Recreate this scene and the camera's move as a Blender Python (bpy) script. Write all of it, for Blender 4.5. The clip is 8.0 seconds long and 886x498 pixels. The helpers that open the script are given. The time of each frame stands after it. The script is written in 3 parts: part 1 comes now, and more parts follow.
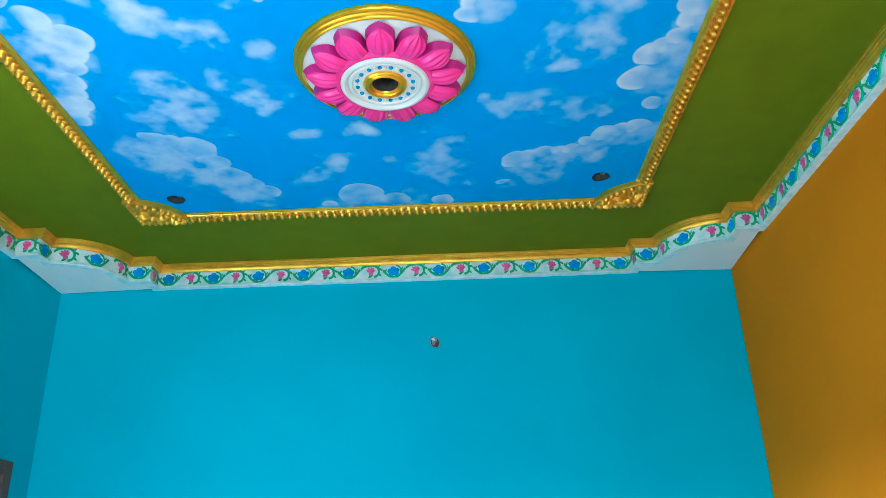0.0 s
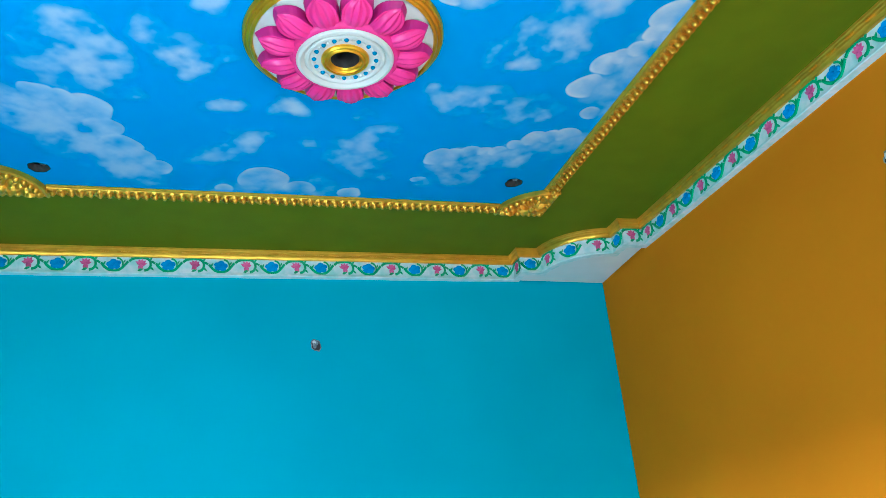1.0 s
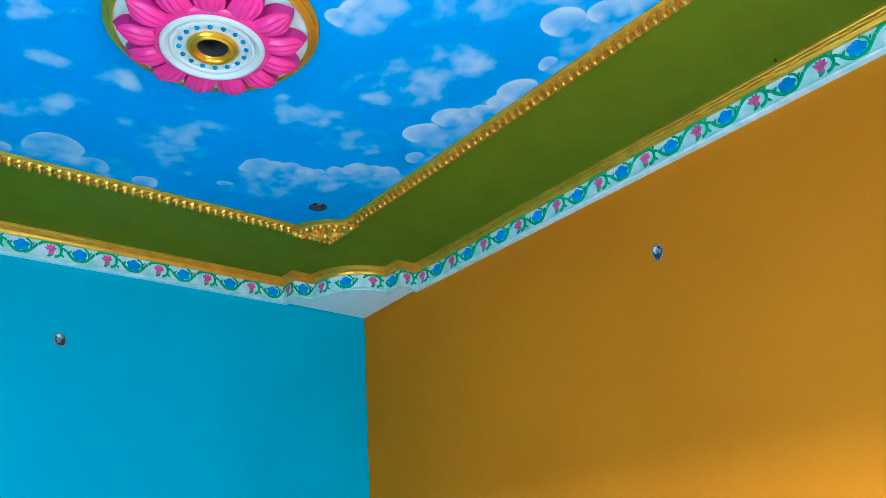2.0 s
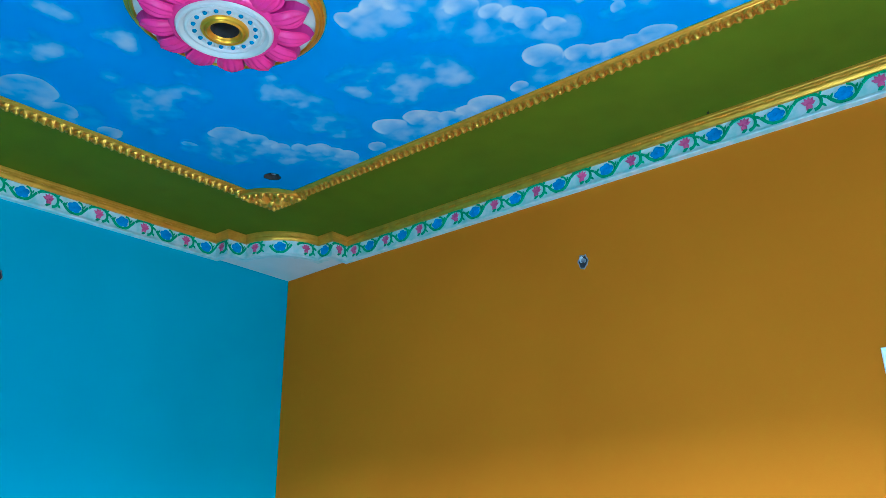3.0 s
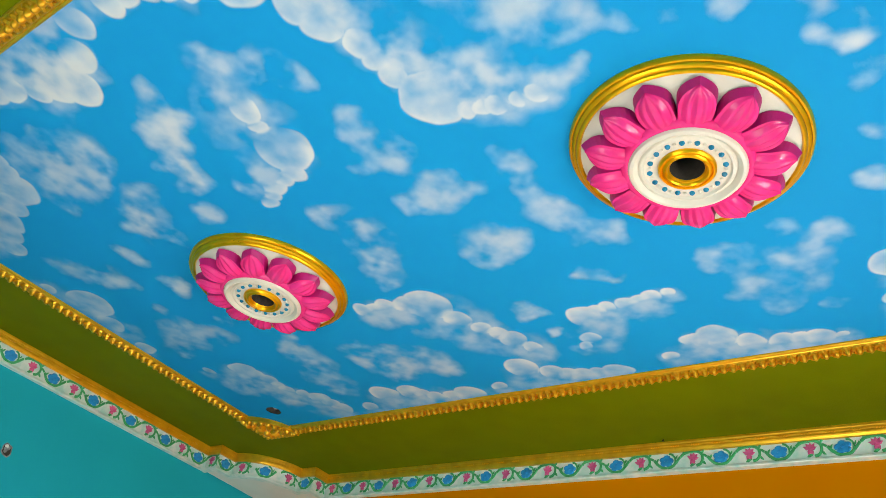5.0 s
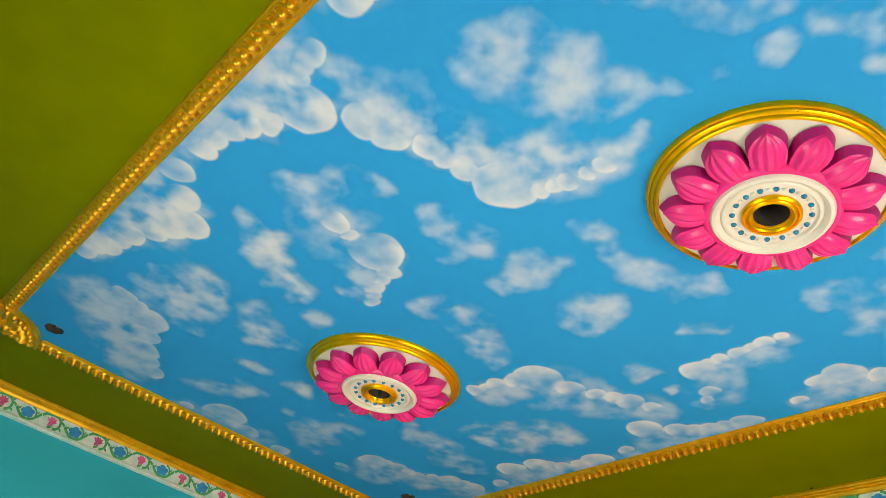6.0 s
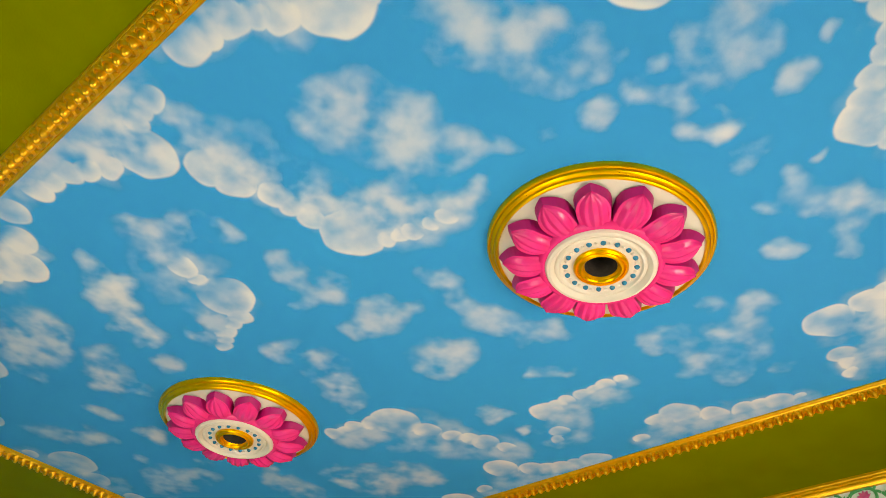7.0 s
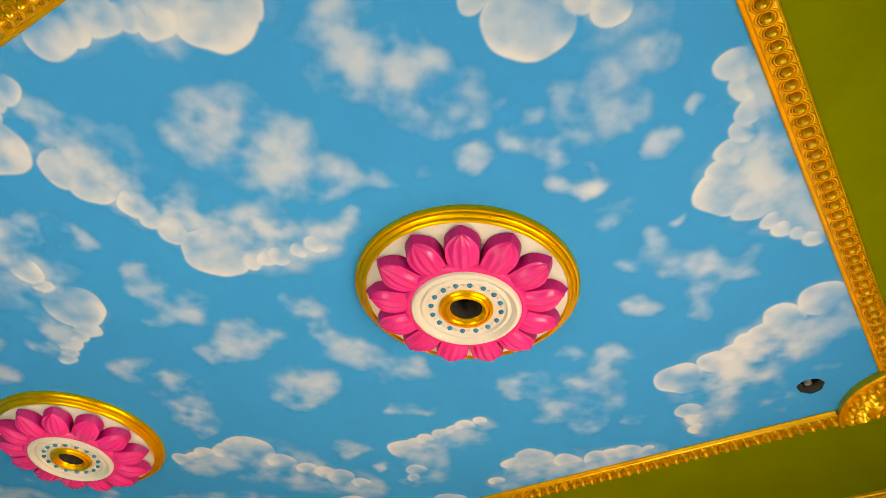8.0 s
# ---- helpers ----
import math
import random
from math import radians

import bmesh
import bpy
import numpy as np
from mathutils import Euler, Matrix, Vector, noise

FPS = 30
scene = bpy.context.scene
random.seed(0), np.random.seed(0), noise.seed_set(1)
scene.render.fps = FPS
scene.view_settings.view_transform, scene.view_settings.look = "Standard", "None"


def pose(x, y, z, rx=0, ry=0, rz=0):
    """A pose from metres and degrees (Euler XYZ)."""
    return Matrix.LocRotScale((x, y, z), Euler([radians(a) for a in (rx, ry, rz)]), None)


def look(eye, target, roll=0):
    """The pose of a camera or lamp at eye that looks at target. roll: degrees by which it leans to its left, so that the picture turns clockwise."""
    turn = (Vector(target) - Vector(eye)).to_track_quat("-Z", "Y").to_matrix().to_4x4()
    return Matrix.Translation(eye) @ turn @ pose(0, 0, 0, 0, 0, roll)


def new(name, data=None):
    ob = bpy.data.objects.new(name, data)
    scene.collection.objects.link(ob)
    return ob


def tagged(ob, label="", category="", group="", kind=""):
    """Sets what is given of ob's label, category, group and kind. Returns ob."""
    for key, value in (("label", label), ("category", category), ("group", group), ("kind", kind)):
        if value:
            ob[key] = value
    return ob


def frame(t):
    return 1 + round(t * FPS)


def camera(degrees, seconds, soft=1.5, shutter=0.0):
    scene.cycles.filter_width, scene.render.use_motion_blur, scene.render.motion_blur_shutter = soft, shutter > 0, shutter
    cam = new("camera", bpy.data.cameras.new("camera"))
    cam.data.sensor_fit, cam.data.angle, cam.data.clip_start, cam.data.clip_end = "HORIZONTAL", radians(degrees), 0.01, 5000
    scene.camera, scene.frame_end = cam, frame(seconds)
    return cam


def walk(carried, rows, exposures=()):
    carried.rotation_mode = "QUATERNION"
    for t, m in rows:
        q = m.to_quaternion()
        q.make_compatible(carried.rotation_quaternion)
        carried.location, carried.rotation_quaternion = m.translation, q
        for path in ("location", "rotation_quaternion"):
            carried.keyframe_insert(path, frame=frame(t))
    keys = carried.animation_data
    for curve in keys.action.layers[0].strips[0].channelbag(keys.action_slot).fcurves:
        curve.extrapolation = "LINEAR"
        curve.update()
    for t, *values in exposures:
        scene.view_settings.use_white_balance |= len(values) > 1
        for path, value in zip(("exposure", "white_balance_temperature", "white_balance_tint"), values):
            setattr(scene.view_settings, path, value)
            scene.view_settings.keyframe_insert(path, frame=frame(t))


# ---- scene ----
cam = camera(58.73, 8.0, soft=0.5)
PATH = [
    (0, (0.1783, 0.0364, 1.3448), (0.1580, 1.8755, 2.1306), -1.87),
    (0.5, (-0.0650, 0.2037, 1.3768), (0.0933, 2.0321, 2.1716), -1.09),
    (1, (-0.3953, 0.2810, 1.4114), (0.1443, 2.0452, 2.1837), -5.26),
    (1.5, (-0.5635, 0.3721, 1.4072), (0.4628, 1.9016, 2.1866), -7.53),
    (1.7, (-0.6705, 0.4164, 1.3988), (0.4354, 1.8731, 2.2081), -6.70),
    (2.8, (-1.1312, 0.4600, 1.4422), (0.2902, 1.6908, 2.1240), -0.17),
    (3, (-1.2422, 0.4377, 1.4237), (0.2053, 1.6363, 2.1079), -0.61),
    (3.5, (-1.3530, 0.2863, 1.4517), (0.0847, 1.4510, 2.2108), 3.05),
    (4, (-1.4500, 0.1076, 1.4661), (-0.1134, 1.2610, 2.4059), 7.47),
    (4.5, (-1.5131, 0.0368, 1.4668), (-0.2825, 1.1752, 2.5574), 10.51),
    (5, (-1.5786, 0.0209, 1.4396), (-0.3922, 1.1257, 2.6107), 12.67),
    (5.2, (-1.6081, 0.0185, 1.4371), (-0.4786, 1.1019, 2.6822), 12.90),
    (6.3, (-1.5856, -0.1554, 1.4793), (-0.7191, 1.1574, 2.7145), 10.77),
    (6.5, (-1.5747, -0.1807, 1.4665), (-0.7023, 1.1066, 2.7242), 10.57),
    (7, (-1.5443, -0.2408, 1.5052), (-0.4927, 0.8190, 2.8359), 5.93),
    (7.5, (-1.5287, -0.2608, 1.5410), (-0.3839, 0.6133, 2.9286), 3.93),
    (8, (-1.5049, -0.2812, 1.5364), (-0.3291, 0.5279, 2.9374), 3.81),
]
EXPOSURES = [(0, 0.57, 4780, 1), (1.7, 0.54, 4560, 1), (2.8, 0.2, 3950, -2), (3.5, 0.04, 4850, 2), (4, 0.6, 5650, 6), (4.5, 0.44, 6320, 9), (5.2, 0.29, 7300, 12), (6.5, 0.17, 8600, 16), (7, 0.12, 9250, 19), (8, 0.13, 9900, 23)]
walk(cam, [(t, look(eye, aim, roll)) for t, eye, aim, roll in PATH], EXPOSURES)

# ---- daylight ----
world = bpy.data.worlds.new("sky")
scene.world = world
world.use_nodes = True
sky = world.node_tree.nodes.new("ShaderNodeTexSky")
sky.sky_type, sky.sun_disc = "NISHITA", False
sky.sun_elevation, sky.sun_rotation = radians(50), radians(250)
background = world.node_tree.nodes["Background"]
background.inputs["Strength"].default_value = 0.12
world.node_tree.links.new(sky.outputs["Color"], background.inputs["Color"])


def area(name, eye, aim, width, height, watts, color):
    data = bpy.data.lights.new(name, "AREA")
    data.shape, data.size, data.size_y, data.energy, data.color = "RECTANGLE", width, height, watts, color
    ob = new(name, data)
    ob.matrix_world = look(eye, aim)
    return ob


area("doorway_daylight", (-2.02, 1.3, 1.02), (0.7, 2.6, 1.65), 1.1, 1.9, 37, (0.948, 0.919, 0.895))
# strip lamp added outside; the door head cuts its light on the orange wall
area("strip_past_the_doorway", (-3.6, 1.5, 2.11), (1.7, 1.5, 1.6), 3.4, 0.15, 470, (0.948, 0.919, 0.862))
area("window_daylight", (2.05, 0.36, 1.45), (0.0, 0.60, 1.45), 1.2, 1.05, 42, (0.948, 0.919, 0.884))
# fill lamp outside an unseen back window, added to brighten that end
area("back_fill_light", (-0.15, -1.40, 1.45), (-0.15, 2.0, 1.75), 1.3, 1.05, 62, (0.948, 0.919, 0.875))
sun = bpy.data.lights.new("sun", "SUN")
sun.energy, sun.angle, sun.color = 3.0, radians(0.6), (1.0, 0.95, 0.86)
new("sun", sun).matrix_world = look((0, 0, 0), (0.35, 0.94, -1.2))

# ---- materials ----


def material(name, color, rough=0.6, metal=0.0, second=None, scale=6.0, amount=0.5, bump=0.15, grain=220.0, specular=0.4, pieces=0.0):
    m = bpy.data.materials.new(name)
    m.use_nodes = True
    nodes, links = m.node_tree.nodes, m.node_tree.links
    b = nodes["Principled BSDF"]
    b.inputs["Roughness"].default_value, b.inputs["Metallic"].default_value = rough, metal
    b.inputs["Specular IOR Level"].default_value = specular
    where = nodes.new("ShaderNodeTexCoord")
    big, fine = nodes.new("ShaderNodeTexNoise"), nodes.new("ShaderNodeTexNoise")
    for n, s, detail in ((big, scale, 5.0), (fine, grain, 3.0)):
        n.inputs["Scale"].default_value, n.inputs["Detail"].default_value = s, detail
        links.new(where.outputs["Object"], n.inputs["Vector"])
    ramp = nodes.new("ShaderNodeMapRange")
    ramp.inputs["From Min"].default_value, ramp.inputs["From Max"].default_value = 0.35, 0.7
    ramp.inputs["To Max"].default_value = amount
    links.new(big.outputs["Fac"], ramp.inputs["Value"])
    mix = nodes.new("ShaderNodeMix")
    mix.data_type = "RGBA"
    mix.inputs["A"].default_value = (*color, 1)
    mix.inputs["B"].default_value = (*(second or [c * 0.8 for c in color]), 1)
    links.new(ramp.outputs["Result"], mix.inputs["Factor"])
    out = mix.outputs["Result"]
    if pieces:
        info, vary = nodes.new("ShaderNodeObjectInfo"), nodes.new("ShaderNodeHueSaturation")
        span = nodes.new("ShaderNodeMapRange")
        span.inputs["To Min"].default_value, span.inputs["To Max"].default_value = 1 - pieces, 1 + pieces
        links.new(info.outputs["Random"], span.inputs["Value"])
        links.new(span.outputs["Result"], vary.inputs["Value"])
        links.new(out, vary.inputs["Color"])
        out = vary.outputs["Color"]
    links.new(out, b.inputs["Base Color"])
    roughness = nodes.new("ShaderNodeMapRange")
    roughness.inputs["To Min"].default_value, roughness.inputs["To Max"].default_value = rough * 0.85, min(1.0, rough * 1.2)
    links.new(fine.outputs["Fac"], roughness.inputs["Value"])
    links.new(roughness.outputs["Result"], b.inputs["Roughness"])
    relief = nodes.new("ShaderNodeBump")
    relief.inputs["Strength"].default_value, relief.inputs["Distance"].default_value = bump, 0.004
    links.new(fine.outputs["Fac"], relief.inputs["Height"])
    links.new(relief.outputs["Normal"], b.inputs["Normal"])
    return m


TEAL = material("teal_wall_paint", (0.0, 0.44, 0.53), 0.6, specular=0.08, second=(0.0, 0.375, 0.46), scale=1.1, amount=0.9, bump=0.08)
ORANGE = material("orange_wall_paint", (0.64, 0.198, 0.0), 0.6, specular=0.02, second=(0.56, 0.170, 0.0), scale=1.1, amount=0.9, bump=0.08)
GREEN = material("green_ceiling_paint", (0.143, 0.172, 0.0005), 0.6, specular=0.06, second=(0.122, 0.148, 0.0005), scale=7, amount=0.9, bump=0.3, grain=140)
GOLD = material("gold_paint", (0.93, 0.47, 0.009), 0.29, 0.78, second=(0.70, 0.30, 0.005), scale=14, amount=0.6, bump=0.0, grain=90, specular=0.4)
GILT = material("gilt_frame_paint", (0.84, 0.45, 0.022), 0.30, 0.68, second=(0.58, 0.28, 0.012), scale=16, amount=0.7, bump=0.0, grain=90, specular=0.45)
WHITE = material("white_plaster", (0.78, 0.79, 0.76), 0.45, second=(0.68, 0.72, 0.68), scale=9, amount=0.5, bump=0.1)
FRIEZE = material("white_and_mint_enamel", (0.78, 0.82, 0.80), 0.4, second=(0.36, 0.68, 0.62), scale=22, amount=0.85, bump=0.08)
PEARL = material("pearl_white_enamel", (0.64, 0.605, 0.52), 0.3, second=(0.50, 0.52, 0.50), scale=12, amount=0.5, bump=0.05)
PINK = material("pink_petal_enamel", (0.76, 0.030, 0.235), 0.24, second=(0.68, 0.010, 0.13), scale=18, amount=0.7, bump=0.06, pieces=0.08)
PINK_RIM = material("dark_pink_petal_side", (0.44, 0.006, 0.14), 0.4, second=(0.36, 0.005, 0.11), scale=18, bump=0.06, pieces=0.08)
ROSE = material("rose_flower_enamel", (0.74, 0.13, 0.32), 0.4, second=(0.58, 0.05, 0.22), scale=60, amount=0.8, bump=0.1, pieces=0.15)
BLUE = material("blue_flower_enamel", (0.012, 0.31, 0.70), 0.3, second=(0.008, 0.20, 0.56), scale=60, amount=0.8, bump=0.1, pieces=0.15)
TEAL_BEAD = material("dark_teal_bead_enamel", (0.004, 0.22, 0.40), 0.2, second=(0.003, 0.14, 0.28), scale=60, amount=0.8, bump=0.05, pieces=0.15)
VINE = material("green_vine_enamel", (0.05, 0.42, 0.17), 0.4, second=(0.03, 0.30, 0.10), scale=40, amount=0.8, bump=0.1, pieces=0.12)
# near-black colour stands in for the shade inside holes
DARK = material("cavity_shade", (0.03, 0.026, 0.022), 0.9, second=(0.07, 0.06, 0.05), scale=40, bump=0.4)
MORTAR = material("broken_grey_mortar", (0.33, 0.34, 0.35), 0.9, second=(0.12, 0.12, 0.13), scale=60, amount=0.9, bump=0.6)
BROWN = material("brown_door_wood", (0.13, 0.07, 0.045), 0.5, second=(0.08, 0.04, 0.028), scale=12, amount=0.8)
ALUMINIUM = material("grey_aluminium", (0.30, 0.31, 0.33), 0.4, 0.6, second=(0.22, 0.23, 0.25), scale=20, bump=0.02)
FLAT_BLACK = material("flat_black", (0.012, 0.012, 0.014), 0.7)
TILE = material("cream_floor_tile", (0.70, 0.68, 0.64), 0.35, second=(0.62, 0.60, 0.56), scale=5, amount=0.8, bump=0.05, pieces=0.04)
GROUT = material("grey_grout", (0.35, 0.33, 0.3), 0.9)
EARTH = material("dry_earth", (0.36, 0.29, 0.21), 0.95, second=(0.26, 0.21, 0.15), scale=0.8, amount=0.9, bump=0.5, grain=30)

FROSTED = bpy.data.materials.new("frosted_pane")
FROSTED.use_nodes = True
pane_shader = FROSTED.node_tree.nodes["Principled BSDF"]
pane_shader.inputs["Base Color"].default_value = (0.50, 0.66, 0.76, 1)
pane_shader.inputs["Roughness"].default_value = 0.55
pane_shader.inputs["Transmission Weight"].default_value = 0.12

# sky mural: blue paint under airbrushed white, whose thickness, with a painted-in dimming, is an attribute of the panel
MURAL = bpy.data.materials.new("sky_mural_paint")
MURAL.use_nodes = True
nodes, links = MURAL.node_tree.nodes, MURAL.node_tree.links
shader = nodes["Principled BSDF"]
shader.inputs["Roughness"].default_value, shader.inputs["Specular IOR Level"].default_value = 0.55, 0.03
spray, place = nodes.new("ShaderNodeAttribute"), nodes.new("ShaderNodeTexCoord")
spray.attribute_name = "spray"
drift, speckle = nodes.new("ShaderNodeTexNoise"), nodes.new("ShaderNodeTexNoise")
drift.inputs["Scale"].default_value, speckle.inputs["Scale"].default_value = 1.3, 260.0
drift.inputs["Detail"].default_value = 3.0
for n in (drift, speckle):
    links.new(place.outputs["Object"], n.inputs["Vector"])
blue, paint = nodes.new("ShaderNodeMix"), nodes.new("ShaderNodeMix")
blue.data_type = paint.data_type = "RGBA"
blue.inputs["A"].default_value, blue.inputs["B"].default_value = (0.0, 0.245, 0.575, 1), (0.0, 0.295, 0.62, 1)
links.new(drift.outputs["Fac"], blue.inputs["Factor"])
thin = nodes.new("ShaderNodeMath")
thin.operation = "MULTIPLY_ADD"
thin.inputs[1].default_value, thin.inputs[2].default_value = 0.10, -0.078
links.new(speckle.outputs["Fac"], thin.inputs[0])
total = nodes.new("ShaderNodeMath")
total.use_clamp = True
links.new(spray.outputs["Fac"], total.inputs[0])
links.new(thin.outputs["Value"], total.inputs[1])
links.new(total.outputs["Value"], paint.inputs["Factor"])
links.new(blue.outputs["Result"], paint.inputs["A"])
paint.inputs["B"].default_value = (0.60, 0.63, 0.64, 1)
links.new(paint.outputs["Result"], shader.inputs["Base Color"])
grit = nodes.new("ShaderNodeBump")
grit.inputs["Strength"].default_value, grit.inputs["Distance"].default_value = 0.08, 0.003
links.new(speckle.outputs["Fac"], grit.inputs["Height"])
links.new(grit.outputs["Normal"], shader.inputs["Normal"])

# ---- helpers for building ----


def mesh_of(name, bm, mat, smooth=False):
    me = bpy.data.meshes.new(name)
    bmesh.ops.recalc_face_normals(bm, faces=bm.faces)
    bm.to_mesh(me)
    bm.free()
    me.materials.append(mat)
    for p in me.polygons:
        p.use_smooth = smooth
    if smooth:
        me.set_sharp_from_angle(angle=radians(38))
    return me


def part(name, data, mat, parent, label="", m=None, smooth=False):
    """One mesh object under a thing or under a part, from a bmesh or a shared mesh."""
    me = data if isinstance(data, bpy.types.Mesh) else mesh_of(name, data, mat, smooth)
    ob = new(name, me)
    ob.parent = parent
    if m is not None:
        ob.matrix_basis = m
    return tagged(ob, label)


def thing(name, label, category, m=None, group="", kind=""):
    ob = new(name)
    ob.empty_display_size = 0.05
    if m is not None:
        ob.matrix_basis = m
    return tagged(ob, label, category, group, kind)


def box(bm, x0, x1, y0, y1, z0, z1, bevel=0.0):
    r = bmesh.ops.create_cube(bm, size=1.0, matrix=Matrix.Translation(((x0 + x1) / 2, (y0 + y1) / 2, (z0 + z1) / 2)) @ Matrix.Diagonal((x1 - x0, y1 - y0, z1 - z0, 1)))
    if bevel:
        edges = {e for v in r["verts"] for e in v.link_edges}
        bmesh.ops.bevel(bm, geom=list(edges), offset=bevel, segments=2, affect="EDGES", profile=0.5)
    return bm


def boxes(*sizes, bevel=0.0):
    bm = bmesh.new()
    for s in sizes:
        box(bm, *s, bevel=bevel)
    return bm


def lathe(profile, segments, bm=None, at=(0, 0)):
    """A surface of revolution round z from (radius, z) pairs."""
    bm = bm or bmesh.new()
    rows = []
    for r, z in profile:
        if r < 1e-6:
            rows.append([bm.verts.new((at[0], at[1], z))])
        else:
            rows.append([bm.verts.new((at[0] + r * math.cos(2 * math.pi * k / segments), at[1] + r * math.sin(2 * math.pi * k / segments), z)) for k in range(segments)])
    for a, b in zip(rows, rows[1:]):
        for k in range(segments):
            j = (k + 1) % segments
            ring = [a[k % len(a)], a[j % len(a)], b[j % len(b)], b[k % len(b)]]
            ring = list(dict.fromkeys(ring))
            if len(ring) > 2:
                bm.faces.new(ring)
    return bm


def grid_faces(bm, rows, closed=False):
    for a, b in zip(rows, rows[1:]):
        n = len(a)
        for k in range(n if closed else n - 1):
            j = (k + 1) % n
            bm.faces.new((a[k], a[j], b[j], b[k]))


# ---- the room ----
XL, XR, YB, YF, H = -2.02, 1.733, -1.07, 4.152, 3.05
THICK = 0.22
WIN_Y0, WIN_Y1, WIN_Z0, WIN_Z1 = -0.26, 0.975, 0.90, 2.008
DOOR_Y0, DOOR_Y1, DOOR_Z = 3.02, 3.955, 1.965
WAY_Y0, WAY_Y1, WAY_Z = 0.7, 1.9, 2.05
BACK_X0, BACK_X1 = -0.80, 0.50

floor_base = tagged(new("floor", mesh_of("floor", boxes((XL - THICK, XR + THICK, YB - THICK, YF + THICK, -0.2, -0.012)), GROUT)), "cream glazed tile floor with grey joints", "floor", kind="structure")
tagged(new("wall_front", mesh_of("wall_front", boxes((XL - THICK, XR + THICK, YF, YF + THICK, -0.2, H + 0.25)), TEAL)), "smooth plastered wall painted bright teal", "wall", kind="structure")
# opening cut for the added window, which stays out of view
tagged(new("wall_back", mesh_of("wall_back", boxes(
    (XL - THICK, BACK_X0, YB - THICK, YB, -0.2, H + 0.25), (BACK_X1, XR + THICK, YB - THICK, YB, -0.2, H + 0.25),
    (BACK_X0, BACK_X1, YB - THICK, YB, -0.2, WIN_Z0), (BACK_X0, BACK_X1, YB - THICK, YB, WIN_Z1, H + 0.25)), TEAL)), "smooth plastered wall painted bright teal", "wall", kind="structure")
tagged(new("wall_right", mesh_of("wall_right", boxes(
    (XR, XR + THICK, WIN_Y1, YF, -0.2, H + 0.25), (XR, XR + THICK, YB, WIN_Y0, -0.2, H + 0.25),
    (XR, XR + THICK, WIN_Y0, WIN_Y1, -0.2, WIN_Z0), (XR, XR + THICK, WIN_Y0, WIN_Y1, WIN_Z1, H + 0.25)), ORANGE)),
    "smooth plastered wall painted deep orange", "wall", kind="structure")
tagged(new("wall_left", mesh_of("wall_left", boxes(
    (XL - THICK, XL, DOOR_Y1, YF, -0.2, H + 0.25), (XL - THICK, XL, WAY_Y1, DOOR_Y0, -0.2, H + 0.25), (XL - THICK, XL, YB, WAY_Y0, -0.2, H + 0.25),
    (XL - THICK, XL, DOOR_Y0, DOOR_Y1, DOOR_Z, H + 0.25), (XL - THICK, XL, WAY_Y0, WAY_Y1, WAY_Z, H + 0.25)), TEAL)), "smooth plastered wall painted bright teal", "wall", kind="structure")
# unseen slab, added to close the room against light from above
tagged(new("light_seal_slab", mesh_of("light_seal_slab", boxes((XL, XR, YB, YF, H + 0.16, H + 0.25)), MORTAR)), "unseen slab added over the ceiling to keep light out", "ceiling", kind="structure")
tagged(new("ground", mesh_of("ground", boxes((-60, 60, -60, 60, -0.5, -0.21)), EARTH)), "dry bare earth round the house", "ground", kind="structure")

# inner picture frame of the ceiling
FX0, FX1, FY0, FY1 = -1.277, 1.056, -0.32, 3.47
BAND = 0.072
green_border = boxes(
    (XL, FX0 - 0.02, YB, YF, H, H + 0.05), (FX1 + 0.02, XR, YB, YF, H, H + 0.05),
    (FX0 - 0.02, FX1 + 0.02, FY1 + 0.02, YF, H, H + 0.05), (FX0 - 0.02, FX1 + 0.02, YB, FY0 - 0.02, H, H + 0.05))
tagged(new("ceiling_border", mesh_of("ceiling_border", green_border, GREEN)), "flat plaster ceiling border painted olive green", "ceiling", kind="structure")

# ---- sky mural ----
STEP = 0.004
nx, ny = int((FX1 - FX0 + 0.04) / STEP) + 1, int((FY1 - FY0 + 0.04) / STEP) + 1
gx, gy = np.meshgrid(np.linspace(FX0 - 0.02, FX1 + 0.02, nx), np.linspace(FY0 - 0.02, FY1 + 0.02, ny))


def value_noise(x, y, size, seed):
    table = np.random.default_rng(seed).random((64, 64))
    x, y = x / size + 100, y / size + 100
    i, j = np.floor(x).astype(int), np.floor(y).astype(int)
    u, v = x - i, y - j
    u, v = u * u * (3 - 2 * u), v * v * (3 - 2 * v)
    a, b, c, d = table[i % 64, j % 64], table[(i + 1) % 64, j % 64], table[i % 64, (j + 1) % 64], table[(i + 1) % 64, (j + 1) % 64]
    return (a * (1 - u) + b * u) * (1 - v) + (c * (1 - u) + d * u) * v


def cloud_noise(size, seed):
    return sum(value_noise(gx, gy, size / 2 ** k, seed + k) * 0.4 ** k for k in range(4)) / 1.624


MOTTLE = cloud_noise(0.12, 3)
COTTON = np.clip((0.72 * cloud_noise(0.075, 41) + 0.28 * cloud_noise(0.036, 57) - 0.24) * 1.9, 0, 1)
WARP_X, WARP_Y = (cloud_noise(0.08, 21) - 0.5) * 0.05, (cloud_noise(0.08, 31) - 0.5) * 0.05
EDGE_X, EDGE_Y = (value_noise(gx, gy, 0.06, 71) - 0.5) * 0.020, (value_noise(gx, gy, 0.06, 83) - 0.5) * 0.020
spray_coat = np.zeros_like(gx)


def soft_step(a, b, v):
    t = np.clip((v - a) / (b - a), 0, 1)
    return t * t * (3 - 2 * t)


